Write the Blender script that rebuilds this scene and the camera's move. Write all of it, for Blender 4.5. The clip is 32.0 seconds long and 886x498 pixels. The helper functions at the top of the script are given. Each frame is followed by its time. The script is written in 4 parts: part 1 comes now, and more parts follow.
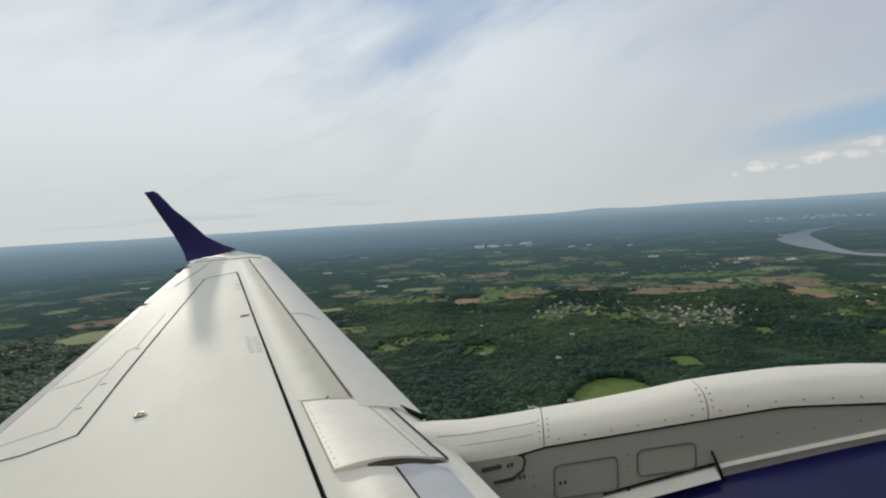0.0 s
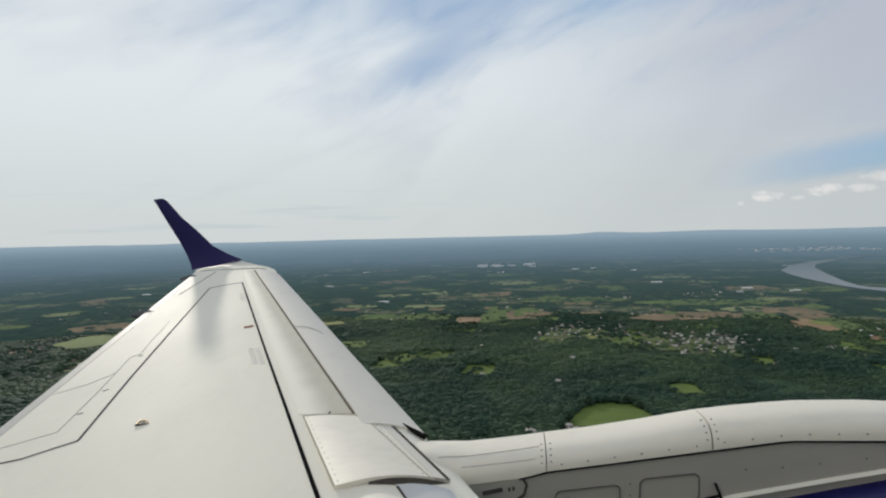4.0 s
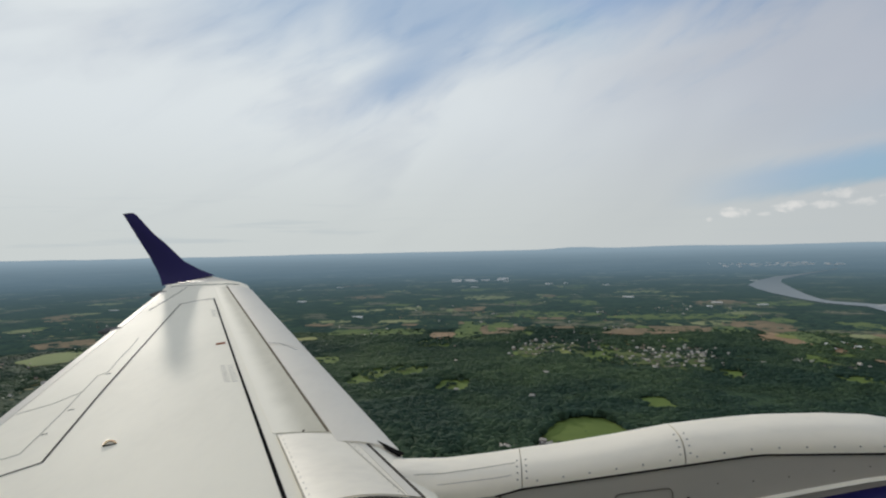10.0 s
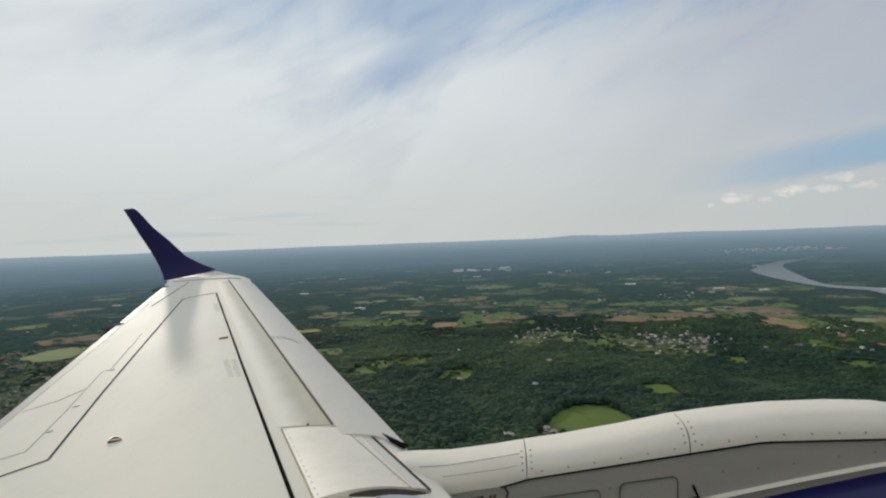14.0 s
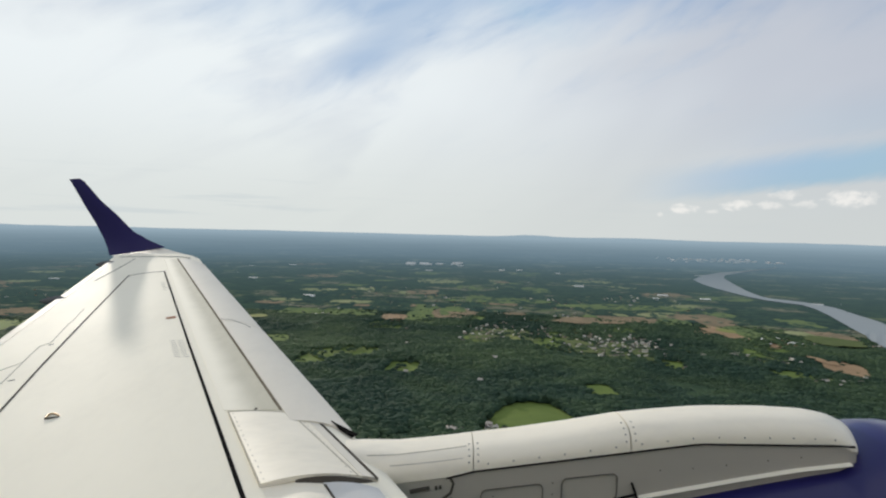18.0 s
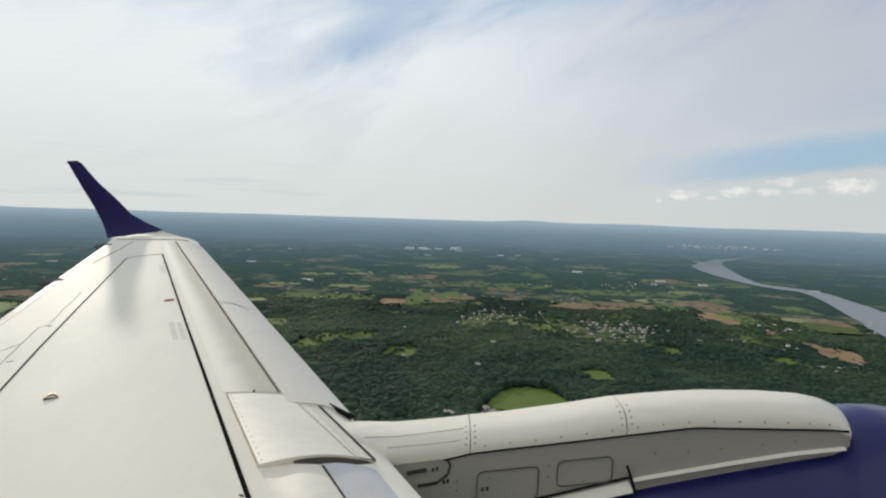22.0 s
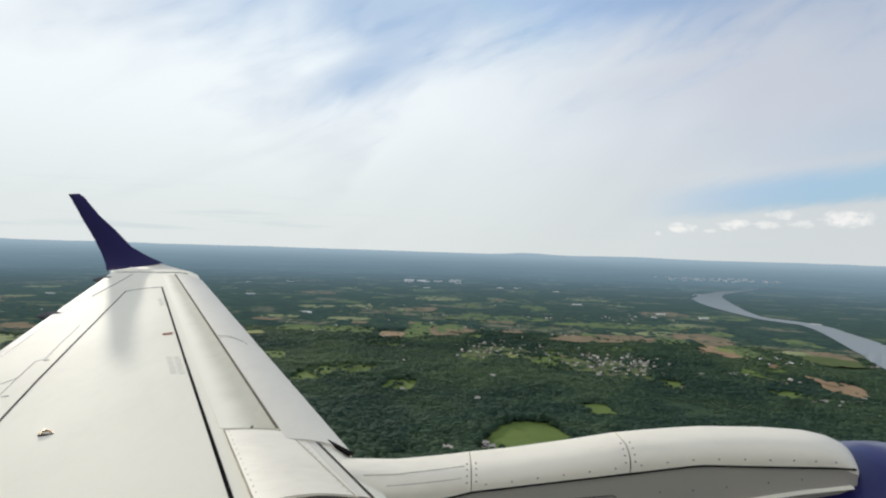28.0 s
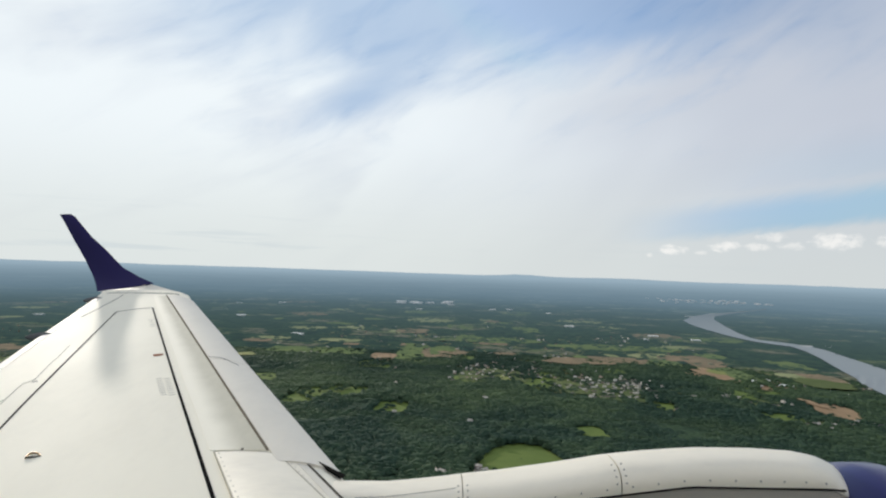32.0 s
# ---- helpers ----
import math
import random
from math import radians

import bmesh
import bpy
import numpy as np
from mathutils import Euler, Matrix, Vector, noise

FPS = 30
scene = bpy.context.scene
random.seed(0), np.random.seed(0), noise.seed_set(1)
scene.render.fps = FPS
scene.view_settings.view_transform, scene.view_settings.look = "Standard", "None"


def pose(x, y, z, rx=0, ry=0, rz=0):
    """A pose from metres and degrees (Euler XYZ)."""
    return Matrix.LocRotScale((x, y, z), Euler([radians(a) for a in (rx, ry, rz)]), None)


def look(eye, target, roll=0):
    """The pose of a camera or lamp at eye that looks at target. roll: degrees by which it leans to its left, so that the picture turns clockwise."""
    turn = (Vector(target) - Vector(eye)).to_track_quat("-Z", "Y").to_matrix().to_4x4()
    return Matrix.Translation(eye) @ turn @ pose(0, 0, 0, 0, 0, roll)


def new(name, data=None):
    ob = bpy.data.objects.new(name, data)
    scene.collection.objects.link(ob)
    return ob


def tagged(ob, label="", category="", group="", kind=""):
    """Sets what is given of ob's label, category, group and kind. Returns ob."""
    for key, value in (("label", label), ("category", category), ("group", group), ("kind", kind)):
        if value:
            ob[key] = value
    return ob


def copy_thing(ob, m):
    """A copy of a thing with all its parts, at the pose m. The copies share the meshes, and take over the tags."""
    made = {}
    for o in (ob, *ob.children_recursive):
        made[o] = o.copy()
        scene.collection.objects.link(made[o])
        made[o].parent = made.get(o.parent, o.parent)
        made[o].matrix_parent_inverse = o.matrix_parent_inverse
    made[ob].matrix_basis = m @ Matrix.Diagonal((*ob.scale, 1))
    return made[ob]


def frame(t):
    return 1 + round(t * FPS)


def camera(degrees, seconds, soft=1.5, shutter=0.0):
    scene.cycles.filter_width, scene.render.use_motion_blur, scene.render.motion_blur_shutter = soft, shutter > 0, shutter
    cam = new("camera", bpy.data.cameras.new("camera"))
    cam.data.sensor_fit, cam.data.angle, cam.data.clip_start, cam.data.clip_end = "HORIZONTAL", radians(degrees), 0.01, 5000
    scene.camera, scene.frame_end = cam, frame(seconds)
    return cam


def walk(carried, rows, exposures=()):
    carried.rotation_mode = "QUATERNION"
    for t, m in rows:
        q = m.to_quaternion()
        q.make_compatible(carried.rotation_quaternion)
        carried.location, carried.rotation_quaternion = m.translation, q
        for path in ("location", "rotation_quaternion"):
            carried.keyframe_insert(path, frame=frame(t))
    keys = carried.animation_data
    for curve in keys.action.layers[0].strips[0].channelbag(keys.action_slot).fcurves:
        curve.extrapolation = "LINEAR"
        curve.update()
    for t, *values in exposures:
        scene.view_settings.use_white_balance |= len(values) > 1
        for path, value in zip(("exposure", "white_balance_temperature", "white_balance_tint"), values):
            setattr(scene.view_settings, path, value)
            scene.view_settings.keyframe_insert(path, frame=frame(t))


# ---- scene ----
# The world's origin is the seat by the window: x forward, y outboard, z up.
cam = camera(70, 32.0, soft=2.2)
# seconds, eye, and the turn to the left, the pitch and the roll in degrees
PATH = [
    (0, 0.068, 0.039, -0.030, 6.33, -3.52, -2.47),
    (0.5, 0.066, 0.035, -0.027, 6.06, -3.28, -2.40),
    (1, 0.043, 0.016, -0.020, 5.95, -2.30, -1.81),
    (1.5, 0.059, 0.008, -0.012, 6.26, -1.59, -2.15),
    (2, 0.043, 0.005, -0.011, 7.22, -0.93, -1.05),
    (2.5, 0.034, 0.046, -0.018, 8.06, -1.18, -1.89),
    (3, 0.039, 0.031, 0.000, 7.60, -1.33, -1.38),
    (3.5, 0.034, 0.034, -0.009, 6.98, -1.60, -0.87),
    (4, 0.033, 0.021, -0.015, 6.61, -1.93, -0.26),
    (4.5, 0.028, 0.015, -0.024, 6.09, -2.20, -0.05),
    (6.5, 0.037, 0.018, -0.008, 6.41, -1.07, -0.99),
    (7, 0.041, 0.019, -0.020, 6.06, -1.32, -1.76),
    (7.5, 0.032, 0.029, -0.019, 5.84, -1.52, -0.74),
    (8, 0.023, 0.025, -0.017, 5.33, -1.76, 0.34),
    (8.5, 0.019, 0.017, -0.012, 4.75, -1.40, 0.42),
    (9, 0.021, 0.008, 0.000, 4.53, -0.46, 0.71),
    (9.5, 0.024, 0.007, -0.005, 4.40, -0.03, -0.21),
    (10, 0.023, 0.010, -0.006, 4.26, -0.59, -0.15),
    (10.5, 0.022, 0.013, -0.001, 3.92, -1.21, 0.18),
    (11, 0.018, 0.021, -0.000, 3.66, -1.26, 0.75),
    (11.5, 0.010, 0.010, -0.009, 3.68, -0.64, 0.62),
    (12, 0.008, 0.021, -0.015, 4.01, -0.77, 1.00),
    (12.5, 0.001, 0.014, -0.011, 4.00, -1.08, 1.01),
    (13, 0.006, 0.031, -0.014, 4.08, -1.65, 0.32),
    (13.5, 0.026, 0.034, -0.001, 4.34, -1.56, -1.14),
    (15.5, -0.018, -0.022, 0.012, 3.15, -1.29, 1.06),
    (16, -0.022, -0.010, 0.017, 1.57, -3.39, 2.31),
    (16.5, -0.014, 0.013, 0.015, 1.04, -4.24, 2.59),
    (17, -0.014, 0.003, 0.011, 0.32, -3.93, 2.66),
    (17.5, -0.020, 0.005, 0.006, -0.00, -3.19, 2.97),
    (18, -0.021, -0.006, 0.004, 0.20, -2.05, 2.61),
    (18.5, -0.016, 0.007, -0.002, 0.42, -1.91, 2.06),
    (19, -0.023, -0.018, 0.009, 0.06, -2.07, 2.09),
    (19.5, -0.017, -0.011, -0.001, -0.54, -2.00, 2.15),
    (20, -0.023, -0.020, 0.004, -0.68, -1.79, 3.11),
    (20.5, -0.031, -0.020, -0.005, -0.75, -1.34, 3.34),
    (21, -0.035, -0.022, 0.013, -0.46, -1.70, 4.62),
    (21.5, -0.023, -0.016, 0.010, -0.57, -2.51, 3.35),
    (22, -0.019, -0.004, -0.005, -0.00, -3.40, 2.96),
    (22.5, -0.020, 0.005, -0.007, 0.64, -3.95, 3.35),
    (23, -0.018, 0.006, 0.004, 0.88, -3.84, 3.16),
    (23.5, -0.031, 0.007, -0.001, 1.85, -2.93, 2.78),
    (24, -0.043, -0.004, 0.017, 2.61, -2.30, 3.64),
    (24.5, -0.034, -0.007, 0.017, 1.00, -1.43, 3.69),
    (25, -0.033, -0.013, 0.014, 0.65, -0.69, 4.17),
    (25.5, -0.034, -0.026, 0.017, 0.26, 0.07, 3.79),
    (27.5, -0.026, -0.012, 0.010, 0.71, -0.47, 2.12),
    (28, -0.027, -0.002, 0.007, 0.11, -0.47, 3.01),
    (28.5, -0.024, -0.032, 0.013, -0.06, 0.62, 2.15),
    (29, -0.020, -0.032, 0.014, 0.08, 1.16, 2.40),
    (29.5, -0.019, -0.035, 0.015, 0.04, 1.39, 3.05),
    (30, -0.022, -0.040, 0.014, -0.24, 1.64, 2.76),
    (30.5, -0.024, -0.039, 0.019, -0.53, 1.69, 2.54),
    (31, -0.023, -0.038, 0.028, -1.16, 1.71, 3.93),
    (31.5, -0.016, -0.063, 0.007, -1.08, 1.97, 2.81),
    (32, -0.024, -0.034, 0.006, -0.47, 1.49, 3.13),
]


def aim(x, y, z, yaw, pitch, roll):
    a, p = radians(yaw), radians(pitch)
    way = Vector((-math.sin(a) * math.cos(p), math.cos(a) * math.cos(p), math.sin(p)))
    return look((x, y, z), Vector((x, y, z)) + way, roll)


EXPOSURE = [
    (0.0, -0.20), (1.0, -0.35), (2.0, -0.30), (3.0, -0.25), (4.0, -0.18), (7.0, -0.22), (9.0, -0.25), (12.0, -0.25), (13.0, -0.24),
    (16.0, -0.28), (17.0, -0.03), (19.0, 0.0), (20.0, -0.08), (22.0, -0.05), (23.0, 0.10), (25.0, 0.10), (28.0, 0.08), (32.0, 0.06),
]
# the aircraft's attitude over the level land: nose and wing against the horizon
NOSE, BANK = radians(-1.2), radians(0.7)
LEVEL = Vector((math.sin(NOSE), math.sin(BANK), 1.0)).rotation_difference((0, 0, 1)).to_matrix().to_4x4()
walk(cam, [(t, LEVEL @ aim(*row)) for t, *row in PATH], [(t, stops, float(np.interp(t, (0, 9, 12, 22, 24, 32), (6400, 6380, 6520, 6520, 6400, 6430))), 10) for t, stops in EXPOSURE])

# ---- light ----
SUN_EL, SUN_AZ = radians(15.4), radians(-33.7)  # azimuth from +y towards +x
sun = new("sun", bpy.data.lights.new("sun", "SUN"))
sun.data.energy, sun.data.angle, sun.data.color = 2.55, radians(1.6), (1.0, 0.92, 0.80)
sun_way = Vector((math.sin(SUN_AZ) * math.cos(SUN_EL), math.cos(SUN_AZ) * math.cos(SUN_EL), math.sin(SUN_EL)))
sun.matrix_world = look(sun_way * 50, (0, 0, 0))


class Nodes:
    """Short hand for building a node tree."""

    def __init__(self, tree):
        self.tree = tree
        tree.nodes.clear()

    def add(self, kind, **settings):
        node = self.tree.nodes.new(kind)
        for key, value in settings.items():
            if key == "operation":
                node.operation = value
            elif key == "blend":
                node.blend_type = value
            elif key == "dtype":
                node.data_type = value
        return node

    def link(self, a, b):
        self.tree.links.new(a, b)

    def put(self, socket, value):
        if isinstance(value, bpy.types.NodeSocket):
            self.link(value, socket)
        else:
            socket.default_value = value

    def math(self, operation, a, b=0.0, c=None, clamp=False):
        node = self.add("ShaderNodeMath", operation=operation)
        node.use_clamp = clamp
        self.put(node.inputs[0], a), self.put(node.inputs[1], b)
        if c is not None:
            self.put(node.inputs[2], c)
        return node.outputs[0]

    def vec(self, operation, a, b=(0, 0, 0)):
        node = self.add("ShaderNodeVectorMath", operation=operation)
        self.put(node.inputs[0], a), self.put(node.inputs[1], b)
        return node.outputs[1] if operation in ("DOT_PRODUCT", "LENGTH") else node.outputs[0]

    def noise(self, at, scale, detail=4.0, rough=0.55, distortion=0.0):
        node = self.add("ShaderNodeTexNoise")
        self.put(node.inputs["Vector"], at)
        for key, value in (("Scale", scale), ("Detail", detail), ("Roughness", rough), ("Distortion", distortion)):
            node.inputs[key].default_value = value
        return node.outputs["Fac"]

    def ramp(self, value, low, high, to_low=0.0, to_high=1.0):
        node = self.add("ShaderNodeMapRange")
        node.interpolation_type = "SMOOTHSTEP"
        for n, v in enumerate((value, low, high, to_low, to_high)):
            self.put(node.inputs[n], v)
        return node.outputs[0]

    def mix(self, fac, a, b, blend="MIX"):
        node = self.add("ShaderNodeMix", dtype="RGBA", blend=blend)
        self.put(node.inputs[0], fac)
        for n, v in ((6, a), (7, b)):
            self.put(node.inputs[n], (*v, 1.0) if isinstance(v, tuple) and len(v) == 3 else v)
        return node.outputs[2]


def sky_world():
    world = bpy.data.worlds.new("sky")
    scene.world = world
    world.use_nodes = True
    n = Nodes(world.node_tree)
    way = n.add("ShaderNodeTexCoord").outputs["Generated"]
    split = n.add("ShaderNodeSeparateXYZ")
    n.link(way, split.inputs[0])
    x, y, z = split.outputs
    sky = n.add("ShaderNodeTexSky")
    sky.sky_type, sky.sun_disc = "NISHITA", False
    sky.sun_elevation, sky.sun_rotation = SUN_EL, SUN_AZ
    blue = n.mix(1.0, sky.outputs[0], (0.10, 0.12, 0.145), "MULTIPLY")
    blue = n.mix(1.0, blue, (0.35, 0.49, 0.69), "DARKEN")
    # high cloud drawn out in slanting streaks: u along them, v across
    turn = n.math("ARCTAN2", x, y)
    lean = radians(25.0)
    u = n.math("ADD", n.math("MULTIPLY", turn, math.cos(lean)), n.math("MULTIPLY", z, math.sin(lean)))
    v = n.math("SUBTRACT", n.math("MULTIPLY", z, math.cos(lean)), n.math("MULTIPLY", turn, math.sin(lean)))

    def streaks(along, across, detail, rough, shift=0.0, twist=0.0):
        at = n.add("ShaderNodeCombineXYZ")
        n.put(at.inputs[0], n.math("MULTIPLY", u, along)), n.put(at.inputs[1], n.math("MULTIPLY_ADD", v, across, shift))
        at.inputs[2].default_value = shift
        return n.math("SUBTRACT", n.noise(at.outputs[0], 1.0, detail, rough, twist), 0.5)

    broad = streaks(2.2, 5.0, 3.0, 0.5, 3.0, 0.4)
    middle = streaks(5.0, 15.0, 4.0, 0.5, 7.0, 0.6)
    wisp = streaks(14.0, 46.0, 5.0, 0.6, 1.0, 0.8)
    # a deep gap in the veil, and clearer sky above it
    off = n.math("ADD", n.math("SUBTRACT", v, 0.289), n.math("ADD", n.math("MULTIPLY", middle, 0.08), n.math("MULTIPLY", wisp, 0.02)))
    along = n.math("ADD", n.math("ADD", u, 0.02), n.math("MULTIPLY", middle, 0.20))
    gap = n.math("MULTIPLY", n.ramp(n.math("ABSOLUTE", off), 0.046, 0.0), n.ramp(n.math("ABSOLUTE", along), 0.13, 0.0))
    high = n.math("ADD", z, n.math("ADD", n.math("MULTIPLY", broad, 0.16), n.math("ADD", n.math("MULTIPLY", middle, 0.13), n.math("MULTIPLY", wisp, 0.03))))
    clear = n.math("MULTIPLY", n.ramp(high, 0.245, 0.37), n.math("MULTIPLY", n.ramp(turn, -0.60, -0.22), n.ramp(turn, 0.70, 0.30, 0.35, 1.0)))
    # a clear lane low in the sky, ahead of the aircraft
    rise = n.math("SUBTRACT", z, n.math("MULTIPLY_ADD", turn, 0.105, 0.042))
    rise = n.math("ADD", rise, n.math("MULTIPLY", wisp, 0.016))
    lane = n.math("MULTIPLY", n.ramp(turn, 0.24, 0.56), n.math("MULTIPLY", n.ramp(rise, -0.026, -0.008), n.ramp(rise, 0.042, 0.006)))
    upper = n.math("MULTIPLY", n.ramp(turn, 0.30, 0.62), n.math("MULTIPLY", n.ramp(rise, 0.03, 0.05), n.ramp(rise, 0.12, 0.055)))
    bare = n.math("ADD", n.math("MULTIPLY", gap, 0.62), n.math("ADD", n.math("MULTIPLY", clear, 0.76), n.math("ADD", n.math("MULTIPLY", lane, 0.85), n.math("MULTIPLY", upper, 0.22))))
    bare = n.math("ADD", bare, n.math("MULTIPLY", n.ramp(n.math("MULTIPLY_ADD", wisp, 0.4, middle), 0.02, 0.30), n.ramp(z, 0.06, 0.24, 0.0, 0.16)))
    cover = n.math("SUBTRACT", 1.0, bare, clamp=True)
    # the bright part of the veil lies round the sun, the far side is greyer
    toward = n.vec("DOT_PRODUCT", way, tuple(sun_way))
    white = n.mix(n.ramp(n.math("MULTIPLY_ADD", broad, 0.35, toward), 0.42, 0.97), (0.53, 0.57, 0.645), (0.845, 0.90, 0.92))
    white = n.mix(n.ramp(n.math("MULTIPLY_ADD", middle, 0.5, broad), 0.0, 0.26, 0.0, 0.35), white, (0.56, 0.61, 0.70))
    low = n.ramp(z, 0.24, 0.0)
    white = n.mix(n.math("MULTIPLY", low, 0.70), white, (0.655, 0.69, 0.655))
    # thin grey bars low over the horizon, on the sun's side
    bars = n.add("ShaderNodeCombineXYZ")
    n.put(bars.inputs[0], n.math("MULTIPLY", turn, 5.0)), n.put(bars.inputs[1], n.math("MULTIPLY", z, 75.0))
    bar = n.math("MULTIPLY", n.ramp(n.noise(bars.outputs[0], 1.0, 4.0, 0.5), 0.52, 0.66), n.math("MULTIPLY", n.ramp(z, 0.008, 0.025), n.ramp(z, 0.11, 0.035)))
    white = n.mix(n.math("MULTIPLY", bar, n.ramp(turn, 0.05, -0.45, 0.05, 0.32)), white, (0.48, 0.56, 0.61))
    col = n.mix(cover, blue, white)
    col = n.mix(n.math("MULTIPLY", lane, 0.42), col, (0.36, 0.58, 0.73))
    # a bright veil overhead, as under thin high cloud
    lift = n.add("ShaderNodeCombineXYZ")
    for j, most in enumerate((1.30, 1.27, 1.20)):
        n.put(lift.inputs[j], n.ramp(z, 0.36, 0.80, 1.0, most))
    col = n.mix(1.0, col, lift.outputs[0], "MULTIPLY")
    # a row of small cumulus
    split_cloud = n.add("ShaderNodeCombineXYZ")
    n.put(split_cloud.inputs[0], turn), n.put(split_cloud.inputs[1], n.math("MULTIPLY", z, 1.4))
    lumps = n.math("SUBTRACT", n.noise(split_cloud.outputs[0], 70.0, 5.0, 0.6, 0.2), 0.5)
    puff = 0.0
    for az, el, wide, tall, dense in ((0.324, 0.038, 0.006, 0.004, 0.6), (0.357, 0.046, 0.020, 0.0085, 1.0), (0.396, 0.042, 0.010, 0.004, 0.6), (0.427, 0.052, 0.022, 0.0085, 1.0), (0.471, 0.052, 0.020, 0.007, 0.75), (0.491, 0.066, 0.022, 0.007, 0.75), (0.512, 0.053, 0.018, 0.006, 0.6), (0.566, 0.060, 0.032, 0.012, 1.0), (0.635, 0.060, 0.030, 0.010, 0.8), (0.70, 0.068, 0.028, 0.010, 0.9)):
        dx = n.math("DIVIDE", n.math("SUBTRACT", turn, az), wide)
        dz = n.math("DIVIDE", n.math("SUBTRACT", z, el), tall)
        far = n.math("ADD", n.math("MULTIPLY", dx, dx), n.math("MULTIPLY", dz, dz))
        far = n.math("ADD", far, n.math("MULTIPLY", lumps, 3.6))
        puff = n.math("MAXIMUM", puff, n.math("MULTIPLY", n.ramp(far, 1.2, -0.3), dense * 0.72))
    col = n.mix(puff, col, (0.94, 0.92, 0.88))
    # below the horizon: the colour of the land's haze
    col = n.mix(n.ramp(z, 0.0, -0.03), col, (0.20, 0.26, 0.30))
    back = n.add("ShaderNodeBackground")
    n.link(col, back.inputs[0])
    back.inputs[1].default_value = 1.0
    out = n.add("ShaderNodeOutputWorld")
    n.link(back.outputs[0], out.inputs[0])


sky_world()

# ---- materials ----
def material(name, build):
    mat = bpy.data.materials.new(name)
    mat.use_nodes = True
    n = Nodes(mat.node_tree)
    bsdf, out = n.add("ShaderNodeBsdfPrincipled"), n.add("ShaderNodeOutputMaterial")
    n.link(bsdf.outputs[0], out.inputs[0])
    build(n, bsdf)
    return mat


def bump(n, bsdf, height, strength, distance):
    node = n.add("ShaderNodeBump")
    node.inputs["Strength"].default_value, node.inputs["Distance"].default_value = strength, distance
    n.link(height, node.inputs["Height"])
    n.link(node.outputs[0], bsdf.inputs["Normal"])


def paint(colour, rough=0.3, dirt=0.25, dirt_colour=(0.32, 0.29, 0.24), streak=(1.0, 1.0, 1.0), coat=0.0, scale=1.0, gloss=0.5):
    """Aircraft paint: two scales of grime, fine orange peel."""

    def build(n, bsdf):
        at = n.add("ShaderNodeNewGeometry").outputs["Position"]
        stretched = n.vec("MULTIPLY", at, streak)
        broad = n.noise(stretched, 1.3 * scale, 5.0, 0.6)
        fine = n.noise(stretched, 14.0 * scale, 4.0, 0.6)
        amount = n.math("MULTIPLY", n.ramp(n.math("MULTIPLY_ADD", fine, 0.35, n.math("MULTIPLY", broad, 0.75)), 0.45, 0.78), dirt)
        n.link(n.mix(amount, colour, dirt_colour), bsdf.inputs["Base Color"])
        n.put(bsdf.inputs["Roughness"], n.math("MULTIPLY_ADD", broad, 0.12, rough - 0.05))
        bsdf.inputs["Coat Weight"].default_value, bsdf.inputs["Coat Roughness"].default_value = coat, 0.08
        bsdf.inputs["Specular IOR Level"].default_value = gloss

    return build


def stained(clean=(0.875, 0.83, 0.695), soiled=(0.50, 0.475, 0.375)):
    """Wing skin behind the slat: a soft grey-olive stain, strongest along the gap and fading aft."""

    def build(n, bsdf):
        at = n.add("ShaderNodeNewGeometry").outputs["Position"]
        split = n.add("ShaderNodeSeparateXYZ")
        n.link(at, split.inputs[0])
        x, y, _ = split.outputs
        aft = n.math("SUBTRACT", n.math("MULTIPLY_ADD", y, -0.553, 1.347), x)
        wide = n.math("MULTIPLY_ADD", y, -0.031, 0.54)
        share = n.math("ADD", n.math("DIVIDE", aft, wide), n.math("MULTIPLY", n.math("SUBTRACT", n.noise(at, 2.2, 4.0), 0.5), 0.3))
        fine = n.noise(n.vec("MULTIPLY", at, (1.0, 0.4, 1.0)), 12.0, 4.0)
        amount = n.math("MULTIPLY", n.ramp(share, 0.98, 0.35), n.math("MULTIPLY_ADD", fine, 0.3, 0.68), clamp=True)
        n.link(n.mix(amount, clean, soiled), bsdf.inputs["Base Color"])
        bsdf.inputs["Roughness"].default_value, bsdf.inputs["Specular IOR Level"].default_value = 0.55, 0.06

    return build


def plain(colour, rough=0.6, metal=0.0, vary=0.15, scale=20.0):
    def build(n, bsdf):
        at = n.add("ShaderNodeNewGeometry").outputs["Position"]
        spots = n.noise(at, scale, 4.0)
        dark = tuple(c * (1 - 2 * vary) for c in colour)
        n.link(n.mix(spots, dark, tuple(c * (1 + vary) for c in colour)), bsdf.inputs["Base Color"])
        bsdf.inputs["Roughness"].default_value, bsdf.inputs["Metallic"].default_value = rough, metal
        bsdf.inputs["Specular IOR Level"].default_value = 0.5 if rough < 0.5 else 0.0

    return build


